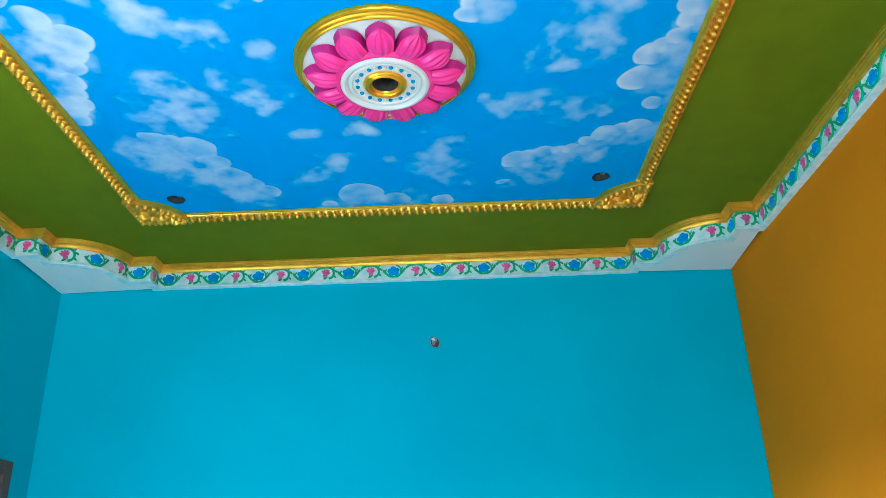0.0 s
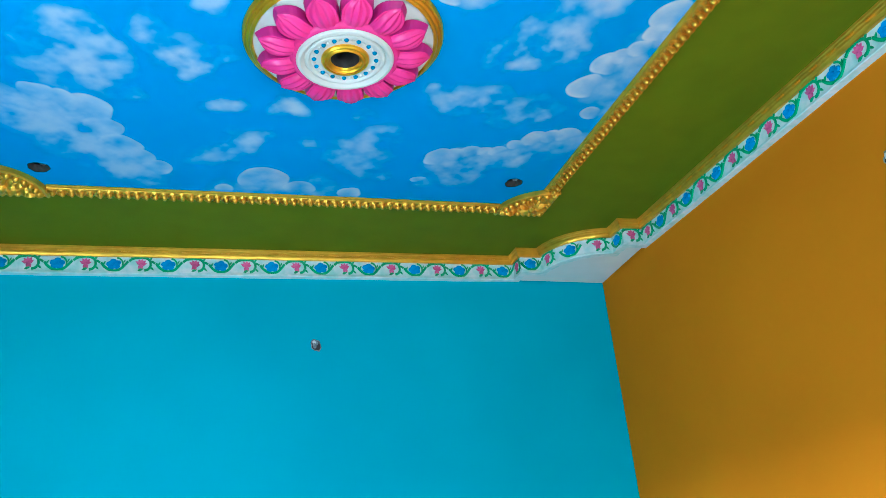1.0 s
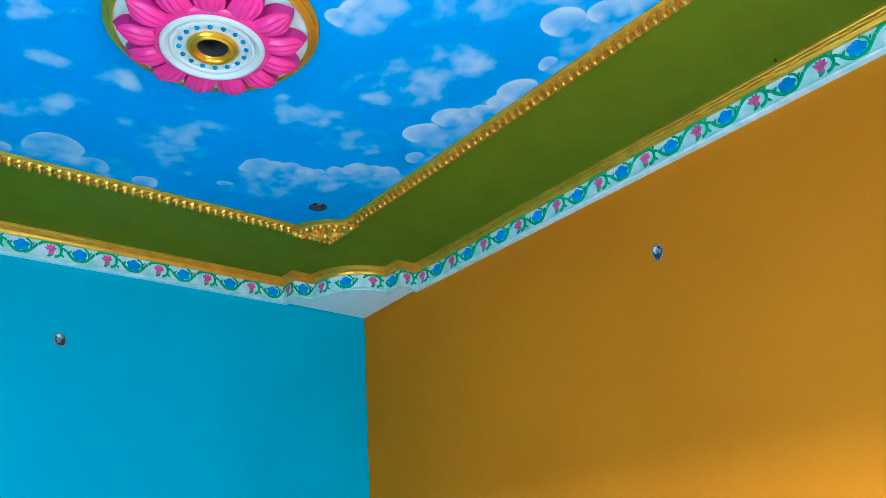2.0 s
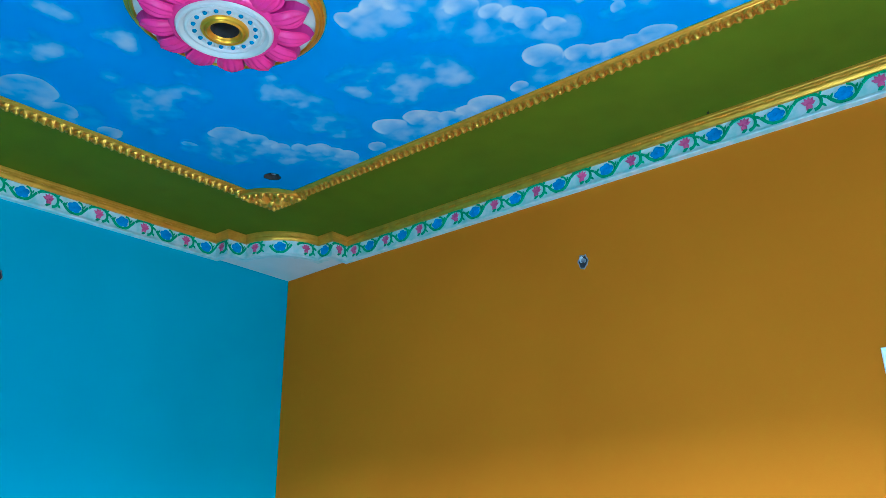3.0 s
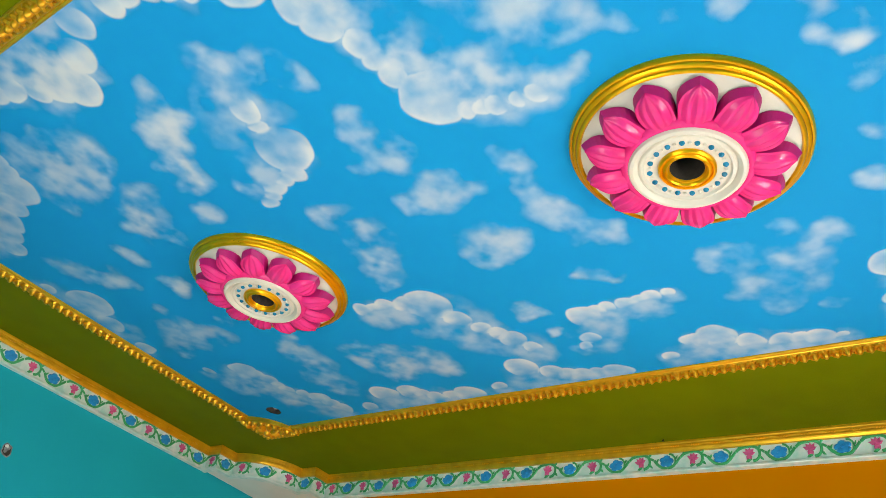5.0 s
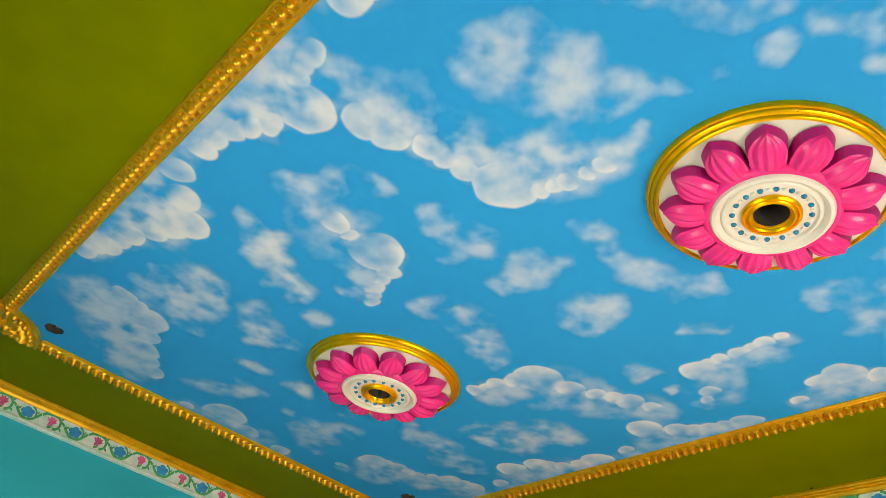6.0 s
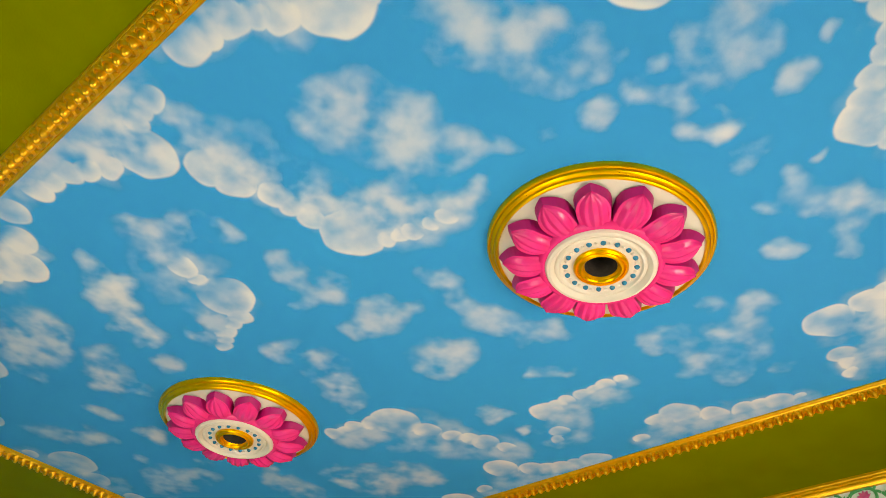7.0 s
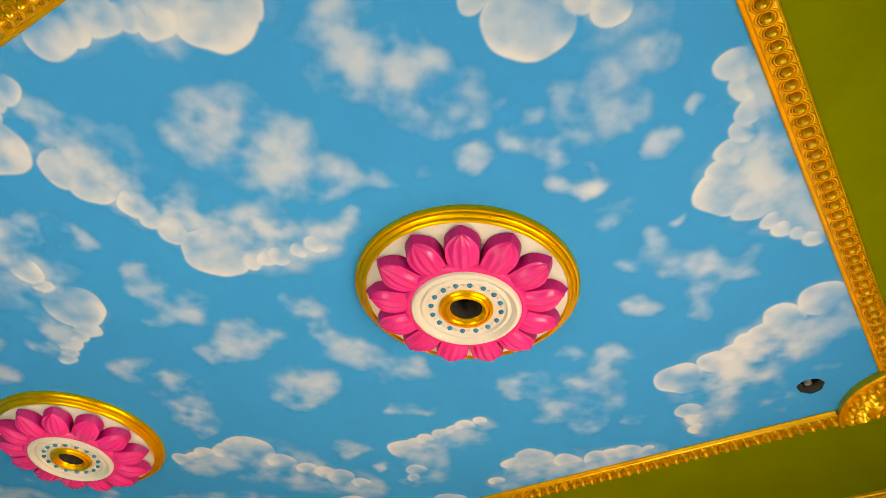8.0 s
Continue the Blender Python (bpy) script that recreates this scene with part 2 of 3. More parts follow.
def lay(coat):
    np.copyto(spray_coat, 1 - (1 - spray_coat) * (1 - np.clip(coat, 0, 1)))


def puffy(*lobes, toward=None):
    """A cumulus: round lobes with crisp bright rims towards the middle of the panel, dissolving towards its border."""
    chain = [(x, y, 1.06 * r + 0.003) for x, y, r in lobes]
    for (x0, y0, r0), (x1, y1, r1) in zip(chain, chain[1:]):
        if 1.05 * (r0 + r1) < math.hypot(x1 - x0, y1 - y0) < 2.2 * (r0 + r1):
            chain.append(((x0 + x1) / 2, (y0 + y1) / 2, 0.42 * (r0 + r1)))
    mx, my = sum(x for x, y, r in lobes) / len(lobes), sum(y for x, y, r in lobes) / len(lobes)
    gaps = {(-1, 0): mx - FX0, (1, 0): FX1 - mx, (0, -1): my - FY0, (0, 1): FY1 - my}
    pull = [(math.exp(-gap / 0.28), side) for side, gap in gaps.items()]
    ax, ay = sum(w * side[0] for w, side in pull), sum(w * side[1] for w, side in pull)
    ax, ay = toward or (ax / math.hypot(ax, ay), ay / math.hypot(ax, ay))
    edge, body, gate = np.full_like(gx, 9.0), np.zeros_like(gx), np.zeros_like(gx)
    for x, y, r in chain:
        dx, dy = gx + EDGE_X - x, gy + EDGE_Y - y
        edge = np.minimum(edge, np.hypot(dx, dy) - r)
        gate = np.maximum(gate, soft_step(1.1, -0.1, (dx * ax + dy * ay) / r) * np.exp(-np.maximum(np.hypot(dx, dy) / r - 1, 0) * 3))
        dx, dy = (gx + 1.2 * WARP_X - x) / (1.3 * r), (gy + 1.2 * WARP_Y - y) / (1.3 * r)
        body += np.exp(-1.1 * ((dx - 1.0 * ax) ** 2 + (dy - 1.0 * ay) ** 2) / 2.2)
    rim = np.exp(np.minimum(edge, 0) / 0.042)
    lit = soft_step(0.006, -0.004, edge) * gate * (0.30 + 0.52 * rim + 0.55 * (COTTON - 0.5))
    lay(np.maximum(lit, 0.54 * soft_step(0.10, 1.0, (1 - np.exp(-body)) * (0.22 + 0.95 * COTTON))))


def wispy(*blobs):
    """A soft airbrushed patch of blurred blobs, mottled like cotton."""
    mass = np.zeros_like(gx)
    for x, y, r in blobs:
        r = 1.72 * r
        mass += np.exp(-1.15 * ((gx + 1.5 * WARP_X - x) ** 2 + (gy + 1.5 * WARP_Y - y) ** 2) / (r * r))
    mass = 1 - np.exp(-1.3 * mass)
    lay(0.68 * soft_step(0.14, 1.05, mass * (0.25 + 0.95 * COTTON)) * (0.75 + 0.4 * MOTTLE))


puffy((-1.230, 1.009, 0.055), (-1.209, 0.872, 0.047), (-1.175, 0.815, 0.033), (-1.137, 0.770, 0.047), (-1.085, 0.646, 0.091), (-1.075, 0.591, 0.055))
puffy((-1.187, 1.217, 0.039), (-1.173, 1.308, 0.033), (-1.093, 1.392, 0.084), (-1.128, 1.518, 0.039), (-1.198, 1.634, 0.043), (-1.206, 1.768, 0.045))
puffy((-1.219, 1.924, 0.051), (-1.071, 2.137, 0.073), (-1.126, 2.286, 0.049), (-1.174, 2.375, 0.046), (-1.195, 2.514, 0.047), (-1.243, 2.618, 0.044))
puffy((-1.028, 2.779, 0.052), (-0.875, 2.864, 0.083), (-0.783, 3.113, 0.072), (-0.657, 3.271, 0.054))
puffy((-0.955, 1.289, 0.061), (-0.874, 1.280, 0.051), (-0.781, 1.220, 0.045), (-0.650, 1.214, 0.037), (-0.535, 1.158, 0.090), (-0.453, 1.092, 0.033), (-0.430, 1.009, 0.029), (-0.420, 0.885, 0.028), toward=(-0.1, -0.99))
puffy((-0.751, 1.709, 0.042), (-0.688, 1.725, 0.029), (-0.567, 1.723, 0.092), (-0.478, 1.770, 0.041), (-0.450, 1.881, 0.039), (-0.403, 1.964, 0.028))
puffy((0.269, 2.090, 0.040), (0.273, 1.982, 0.044), (0.328, 1.807, 0.088), (0.452, 1.758, 0.056), (0.538, 1.696, 0.037), (0.654, 1.619, 0.056), (0.738, 1.571, 0.037))
puffy((0.600, 1.275, 0.055), (0.577, 1.170, 0.032), (0.574, 1.092, 0.035), (0.565, 1.003, 0.034), (0.561, 0.935, 0.022), (0.743, 1.322, 0.039), (0.790, 1.368, 0.025))
puffy((0.873, 1.705, 0.069), (0.946, 1.596, 0.049), (1.005, 1.482, 0.047), (1.010, 1.332, 0.054), (0.986, 1.886, 0.034))
puffy((0.890, 2.487, 0.066), (0.911, 2.347, 0.058), (0.986, 2.244, 0.037), (1.012, 2.068, 0.066), (0.984, 2.655, 0.035))
puffy((0.883, 0.891, 0.074), (0.878, 0.967, 0.044), (0.952, 0.782, 0.048), (0.973, 0.680, 0.041), (0.993, 0.558, 0.047), (0.998, 0.486, 0.021), (0.960, 1.089, 0.029))
puffy((0.645, 0.239, 0.070), (0.605, 0.114, 0.051), (0.568, -0.009, 0.046), (0.500, -0.125, 0.060), (0.466, -0.248, 0.064), (0.836, 0.277, 0.037), (0.948, 0.294, 0.028))
puffy((-0.406, -0.266, 0.040), (-0.278, -0.257, 0.035), (-0.178, -0.190, 0.035), (-0.058, -0.129, 0.068), (0.091, -0.204, 0.028), (0.138, -0.225, 0.025), (0.206, -0.286, 0.028))
puffy((-0.832, 0.154, 0.030), (-0.727, 0.070, 0.092), (-0.709, -0.041, 0.025), (-0.670, -0.094, 0.043))
puffy((0.481, 3.059, 0.065), (0.599, 3.000, 0.039), (0.710, 2.979, 0.035), (0.837, 2.869, 0.052), (0.962, 2.817, 0.047), (0.429, 3.265, 0.026))
puffy((-0.233, 3.341, 0.101), (-0.077, 3.396, 0.059), (-0.393, 3.430, 0.033), (0.151, 3.427, 0.049))
wispy((-1.135, 2.906, 0.069), (-1.001, 2.998, 0.093), (-0.874, 3.120, 0.086), (-0.730, 3.331, 0.068))
wispy((-1.180, 1.351, 0.043), (-1.142, 1.446, 0.051), (-1.171, 1.527, 0.035))
wispy((-1.163, 2.088, 0.059), (-1.136, 2.192, 0.052), (-1.185, 2.299, 0.036))
wispy((-0.943, 0.900, 0.048), (-0.910, 0.819, 0.038), (-0.900, 0.773, 0.032), (-0.828, 0.881, 0.051), (-0.762, 0.809, 0.051), (-0.751, 0.726, 0.039), (-0.677, 0.848, 0.056), (-0.627, 0.776, 0.046), (-0.596, 0.690, 0.038), (-0.529, 0.606, 0.025))
wispy((-0.963, 0.415, 0.034), (-0.873, 0.503, 0.041), (-0.855, 0.422, 0.050), (-0.802, 0.368, 0.050), (-0.812, 0.519, 0.031), (-0.731, 0.450, 0.042), (-0.780, 0.308, 0.034), (-0.636, 0.389, 0.037), (-0.636, 0.273, 0.041), (-0.585, 0.266, 0.024))
wispy((-0.481, 0.359, 0.027), (-0.443, 0.379, 0.017))
wispy((-0.493, 0.492, 0.019))
wispy((-0.472, 0.255, 0.027), (-0.530, 0.179, 0.017), (-0.391, 0.207, 0.030), (-0.385, 0.165, 0.020))
wispy((-0.536, 0.062, 0.027), (-0.509, 0.103, 0.023), (-0.439, 0.081, 0.045), (-0.426, 0.003, 0.040), (-0.503, -0.044, 0.034), (-0.529, -0.106, 0.033), (-0.539, -0.154, 0.023))
wispy((-0.288, -0.028, 0.026), (-0.297, -0.066, 0.018))
wispy((-0.317, 0.139, 0.020))
wispy((-0.284, 0.216, 0.024), (-0.248, 0.172, 0.018), (-0.238, 0.116, 0.025))
wispy((-0.127, 0.154, 0.026), (-0.138, 0.097, 0.022))
wispy((-0.340, -0.155, 0.019))
wispy((-0.027, -0.006, 0.014))
wispy((0.054, 0.182, 0.024), (0.020, 0.073, 0.029), (0.154, 0.062, 0.042), (0.179, -0.022, 0.045), (0.226, -0.098, 0.033), (0.157, 0.143, 0.025), (0.267, 0.055, 0.034), (0.361, 0.089, 0.026))
wispy((0.228, 0.231, 0.029), (0.271, 0.197, 0.019))
wispy((0.353, 0.496, 0.029), (0.420, 0.357, 0.034), (0.483, 0.423, 0.032), (0.439, 0.680, 0.044), (0.468, 0.759, 0.030), (0.504, 0.570, 0.051), (0.635, 0.676, 0.048), (0.628, 0.487, 0.048), (0.757, 0.608, 0.035), (0.801, 0.461, 0.026))
wispy((0.352, 1.162, 0.026), (0.394, 1.077, 0.027))
wispy((-0.232, 1.091, 0.038), (-0.128, 1.104, 0.039), (-0.011, 1.106, 0.044), (0.062, 1.071, 0.044), (0.163, 1.053, 0.037), (0.197, 0.964, 0.037), (0.241, 0.922, 0.024))
wispy((-0.212, 1.423, 0.045), (-0.209, 1.334, 0.040), (-0.163, 1.273, 0.033), (-0.176, 1.483, 0.034), (-0.123, 1.394, 0.030))
wispy((-0.567, 1.466, 0.030), (-0.522, 1.442, 0.042), (-0.448, 1.422, 0.049), (-0.377, 1.409, 0.039), (-0.394, 1.556, 0.027))
wispy((-0.264, 1.838, 0.039), (-0.192, 1.748, 0.056), (-0.077, 1.757, 0.057), (0.049, 1.829, 0.053), (0.140, 1.890, 0.033))
wispy((0.073, 1.365, 0.055), (0.122, 1.282, 0.039), (0.133, 1.467, 0.032), (0.173, 1.398, 0.040))
wispy((0.470, 1.452, 0.032), (0.543, 1.448, 0.022))
wispy((-0.442, 2.240, 0.037), (-0.408, 2.223, 0.023))
wispy((-0.964, 1.678, 0.036), (-0.914, 1.618, 0.043), (-0.870, 1.548, 0.041), (-0.780, 1.488, 0.033), (-0.746, 1.468, 0.019))
wispy((-1.082, 1.215, 0.043), (-1.006, 1.246, 0.050), (-0.871, 1.211, 0.051), (-0.735, 1.186, 0.053), (-0.622, 1.127, 0.064), (-0.522, 1.007, 0.060), (-0.486, 0.895, 0.044), (-0.444, 0.810, 0.031), (-0.446, 0.750, 0.024))
wispy((-1.194, 1.263, 0.042), (-1.147, 1.367, 0.044), (-1.100, 1.377, 0.054))
wispy((-1.196, 0.773, 0.055), (-1.133, 0.700, 0.050), (-1.232, 0.878, 0.038))
wispy((0.749, 0.064, 0.069), (0.720, 0.144, 0.056), (0.906, 0.013, 0.049), (0.619, 0.024, 0.050), (0.632, -0.105, 0.049), (0.890, 0.239, 0.041), (0.771, -0.175, 0.030))
wispy((-0.077, -0.208, 0.045), (-0.180, -0.250, 0.033), (-0.003, -0.224, 0.032), (0.001, -0.161, 0.036))
wispy((-0.945, 1.952, 0.027), (-0.872, 2.013, 0.048), (-0.808, 2.008, 0.048), (-0.801, 2.123, 0.038), (-0.688, 2.130, 0.054), (-0.581, 2.153, 0.033))
wispy((-0.941, 2.616, 0.066), (-0.866, 2.589, 0.081), (-0.890, 2.440, 0.068), (-0.843, 2.390, 0.050), (-0.779, 2.690, 0.062), (-0.687, 2.758, 0.036), (-0.738, 2.521, 0.041))
wispy((-0.623, 2.410, 0.047), (-0.514, 2.478, 0.061), (-0.517, 2.589, 0.040), (-0.419, 2.531, 0.035))
wispy((-0.169, 2.783, 0.042))
wispy((-0.085, 3.018, 0.027))
wispy((0.094, 3.071, 0.069), (0.181, 3.044, 0.075), (0.236, 3.239, 0.052), (0.183, 2.912, 0.046))
wispy((-0.523, 1.967, 0.030))
wispy((0.445, 2.634, 0.059), (0.584, 2.656, 0.072), (0.746, 2.685, 0.062), (0.368, 2.632, 0.035))
wispy((0.521, 2.318, 0.055), (0.643, 2.254, 0.066), (0.675, 2.087, 0.066), (0.749, 2.289, 0.056), (0.777, 2.022, 0.042), (0.617, 2.373, 0.042))
wispy((-0.476, 3.154, 0.047), (-0.374, 3.115, 0.053), (-0.298, 3.033, 0.041))
wispy((-0.396, 2.793, 0.033), (-0.455, 2.809, 0.024))
wispy((0.474, 1.480, 0.034), (0.520, 1.420, 0.028), (0.533, 1.489, 0.022))
wispy((0.652, 1.438, 0.020))
wispy((0.540, 3.190, 0.075), (0.675, 3.101, 0.075), (0.829, 3.047, 0.054))
wispy((-0.144, 3.391, 0.072), (-0.015, 3.391, 0.053))
wispy((-0.716, 2.104, 0.051), (-0.635, 2.173, 0.045), (-0.818, 1.989, 0.046))
wispy((-0.502, 2.545, 0.047), (-0.572, 2.484, 0.033))
wispy((-0.444, 2.794, 0.037), (-0.350, 2.779, 0.032))
wispy((-0.343, 3.025, 0.054), (-0.258, 2.983, 0.036))
wispy((-0.211, 2.776, 0.037), (-0.122, 2.800, 0.032))
wispy((0.121, 2.770, 0.030))
wispy((-1.122, 2.260, 0.069), (-1.207, 2.534, 0.059), (-1.149, 2.078, 0.061))
wispy((-0.290, 0.221, 0.026), (-0.244, 0.167, 0.026), (-0.269, 0.114, 0.023))

HOLES = ((0.878, 3.251, 0.041), (-1.104, 3.320, 0.041), (0.875, -0.110, 0.041), (-1.10, -0.11, 0.041))
keep = np.ones((ny - 1, nx - 1), bool)
mid_x, mid_y = (gx[:-1, :-1] + gx[1:, 1:]) / 2, (gy[:-1, :-1] + gy[1:, 1:]) / 2
for hx, hy, hr in HOLES:
    turn = np.arctan2(mid_y - hy, mid_x - hx)
    keep &= np.hypot(mid_x - hx, mid_y - hy) > hr * (1 + 0.04 * np.sin(3 * turn + hx * 9) + 0.03 * np.sin(7 * turn))
MEDALLIONS = ((-0.031, 2.348), (-0.067, 0.616))
for hx, hy in MEDALLIONS:
    keep &= np.hypot(mid_x - hx, mid_y - hy) > 0.06
px, py = gx.copy(), gy.copy()
for hx, hy, hr in HOLES:
    turn, far = np.arctan2(gy - hy, gx - hx), np.hypot(gx - hx, gy - hy)
    edge = hr * (1 + 0.04 * np.sin(3 * turn + hx * 9) + 0.03 * np.sin(7 * turn))
    near = np.abs(far - edge) < 0.8 * STEP
    px[near], py[near] = (hx + edge * np.cos(turn))[near], (hy + edge * np.sin(turn))[near]
number = np.arange(nx * ny).reshape(ny, nx)
quads = np.stack([number[:-1, :-1], number[1:, :-1], number[1:, 1:], number[:-1, 1:]], -1)[keep]
panel = bpy.data.meshes.new("ceiling")
panel.from_pydata(np.stack([px.ravel(), py.ravel(), np.full(nx * ny, H)], -1).tolist(), [], quads.tolist())
# clouds fade towards the front wall: its dimmer look is put into the spray
panel.attributes.new("spray", "FLOAT", "POINT").data.foreach_set("value", np.clip(spray_coat * (1 - 0.32 * soft_step(2.2, 3.2, gy)), 0, 0.93).ravel().astype(np.float32))
panel.materials.append(MURAL)
tagged(new("ceiling", panel), "plaster ceiling panel painted as a blue sky with white clouds", "ceiling", kind="structure")

for hx, hy, hr in HOLES:
    hole = thing("downlight_hole", "ragged dark round hole cut for a ceiling light", "ceiling hole", pose(hx, hy, H), group="holes cut in the ceiling")
    part("cavity", lathe([(hr + 0.012, 0.002), (hr + 0.010, 0.06), (hr, 0.13), (0, 0.135)], 24), DARK, hole, smooth=True)
    bm = bmesh.new()
    rng = random.Random(int(hx * 100))
    rows = []
    for ring in range(3):
        rows.append([bm.verts.new(((hr * (1.0 + 0.06 * rng.random()) - 0.004 * ring) * math.cos(a), (hr * (1.0 + 0.06 * rng.random()) - 0.004 * ring) * math.sin(a), 0.004 + 0.012 * ring)) for a in [2 * math.pi * k / 22 for k in range(22)]])
    grid_faces(bm, rows, True)
    # plaster edge coloured near-black for the shade within the hole
    part("broken_edge", bm, DARK, hole, "crumbled plaster edge with the hole's shade in its dark colour")
    part("conduit", lathe([(0.012, 0.02), (0.012, 0.13)], 12, at=(0.012, 0.006)), MORTAR, hole, "short grey conduit end", smooth=True)

# ---- gilded ceiling frame ----
gold_frame = thing("ceiling_frame", "gold-painted plaster moulding of beaded scrolls round the sky panel", "moulding")
PROFILE = ((-0.009, 0), (-0.009, -0.005), (-0.005, -0.008), (0.002, -0.0100), (0.004, -0.0085), (0.006, -0.0115), (0.014, -0.0130), (0.053, -0.0130), (0.059, -0.0115), (0.061, -0.0085), (0.063, -0.0085), (0.066, -0.005), (0.067, 0))


def straight(length, profile):
    bm = bmesh.new()
    rows = [[bm.verts.new((x, y, z)) for y, z in profile] for x in (0, length)]
    grid_faces(bm, rows)
    return bm


scroll = mesh_of("scroll", lathe([(0, -0.0235), (0.0045, -0.0225), (0.0085, -0.0180), (0.0106, -0.0105), (0.0112, -0.0030), (0.0128, -0.0072), (0.0146, -0.0074), (0.0160, -0.0024), (0.0176, -0.0062), (0.0198, -0.0062), (0.0226, 0.002)], 18), GILT, True)
CORNER = 0.174
PITCH = 0.0365
sides = ((FX0, FY1, 0, FX1 - FX0), (FX1, FY1, -90, FY1 - FY0), (FX1, FY0, 180, FX1 - FX0), (FX0, FY0, 90, FY1 - FY0))
for x, y, turn, length in sides:
    m = pose(x, y, H, 0, 0, turn)
    run = length - 2 * CORNER
    side = part("moulding_side", straight(run, PROFILE), GILT, gold_frame, m=m @ pose(CORNER, 0, 0))
    count = int(run / PITCH)
    for k in range(count):
        part("scroll", scroll, GILT, gold_frame, m=m @ pose(CORNER + (k + 0.5) * run / count, 0.0335, -0.0125 - 0.0004 * (k % 2), 0, -14, 0) @ Matrix.Diagonal((1, 1.22, 1, 1)))


def leaf_relief(length, width, height, bm, m):
    rows = []
    for i in range(7):
        u = i / 6
        w = width * math.sin(math.pi * min(1, 0.08 + u * 0.92)) ** 0.8 * 0.5
        rows.append([bm.verts.new(m @ Vector((length * u, w * v, -height * (1 - abs(v)) ** 0.6 * math.sin(math.pi * (0.12 + 0.85 * u)) - 0.0005))) for v in (-1, -0.5, 0, 0.5, 1)])
    grid_faces(bm, rows)


def corner_plate():
    bm = bmesh.new()
    outer = 0.252
    rows = []
    for r, z in ((outer, 0), (outer, -0.022), (outer - 0.006, -0.026), (outer - 0.014, -0.023), (outer - 0.018, -0.016), (0.08, -0.018), (0.0005, -0.018)):
        rows.append([bm.verts.new((r * math.cos(math.pi / 2 * k / 16), r * math.sin(math.pi / 2 * k / 16), z)) for k in range(17)])
    grid_faces(bm, rows)
    rows = []
    for x, y in ((outer, 0), (0, 0), (0, outer)):
        rows.append([bm.verts.new((x, y, 0)), bm.verts.new((x, y, -0.018))])
    grid_faces(bm, rows)
    return bm


plate = mesh_of("corner_plate", corner_plate(), GILT)
bead_mesh = mesh_of("gold_bead", lathe([(0.0, -0.019), (0.0075, -0.0165), (0.013, -0.009), (0.0145, 0)], 10), GILT, True)
leaf_bm = bmesh.new()
leaf_relief(0.088, 0.042, 0.026, leaf_bm, Matrix())
gold_leaf = mesh_of("gold_leaf", leaf_bm, GILT, True)
small_bm = bmesh.new()
leaf_relief(0.046, 0.027, 0.020, small_bm, Matrix())
gold_leaflet = mesh_of("gold_leaflet", small_bm, GILT, True)
for x, y, turn in ((FX1 + BAND, FY1 + BAND, 180), (FX0 - BAND, FY1 + BAND, 270), (FX0 - BAND, FY0 - BAND, 0), (FX1 + BAND, FY0 - BAND, 90)):
    m = pose(x, y, H, 0, 0, turn)
    piece = part("corner_ornament", plate, GILT, gold_frame, "gold quarter-round corner with a flower in relief", m=m)
    for k in range(9):
        a = radians(5 + 10 * k)
        part("gold_bead", bead_mesh, GILT, piece, m=pose(0.212 * math.cos(a), 0.212 * math.sin(a), -0.016))
    for k in range(7):
        a = radians(6 + 13 * k)
        part("gold_leaflet", gold_leaflet, GILT, piece, m=pose(0.158 * math.cos(a), 0.158 * math.sin(a), -0.017, 0, 0, math.degrees(a)))
    for k in range(8):
        a = 45 * k + 12
        part("gold_leaf", gold_leaf, GILT, piece, m=pose(0.088 + 0.012 * math.cos(radians(a)), 0.088 + 0.012 * math.sin(radians(a)), -0.017, 0, 0, a) @ Matrix.Scale(0.78, 4))
    for k in range(8):
        for x, y in ((0.016 + 0.029 * k, 0.014), (0.014, 0.016 + 0.029 * k)):
            if k or x > y:
                part("gold_bead", bead_mesh, GILT, piece, m=pose(x, y, -0.014) @ Matrix.Scale(0.9, 4))
    part("flower_boss", bead_mesh, GILT, piece, m=pose(0.088, 0.088, -0.024) @ Matrix.Scale(1.3, 4))

# ---- cornice: floral frieze, gold crown and corner brackets ----
FZ0, FZ1 = 2.913, 3.010
corner_at = (((XR, YF), (-1, 0), (0, -1)), ((XR, YB), (0, 1), (-1, 0)), ((XL, YB), (1, 0), (0, 1)), ((XL, YF), (0, -1), (1, 0)))
ARC = 10
plan, owner = [], []
for c, (at, e1, e2) in enumerate(corner_at):
    local = [(0.55, 0.024), (0.55, 0.14)]
    local += [(0.14 + 0.29 * math.cos(math.pi / 2 * k / ARC), 0.14 + 0.29 * math.sin(math.pi / 2 * k / ARC)) for k in range(ARC + 1)]
    local += [(0.14, 0.55), (0.024, 0.55)]
    for a, b in local:
        plan.append(Vector((at[0] + e1[0] * a + e2[0] * b, at[1] + e1[1] * a + e2[1] * b)))
        owner.append(c)
PER = ARC + 5
total_points = len(plan)
mitre = []
for i, p in enumerate(plan):
    d0, d1 = (p - plan[i - 1]).normalized(), (plan[(i + 1) % total_points] - p).normalized()
    n0, n1 = Vector((d0.y, -d0.x)), Vector((d1.y, -d1.x))
    s = n0 + n1
    mitre.append(s / max(0.3, s.dot(n0)))
BOARD = ((-0.03, FZ0), (0.011, FZ0), (0.013, FZ0 + 0.004), (0.010, FZ0 + 0.013), (0.003, FZ0 + 0.017), (0.0, FZ0 + 0.019), (0.0, FZ1))
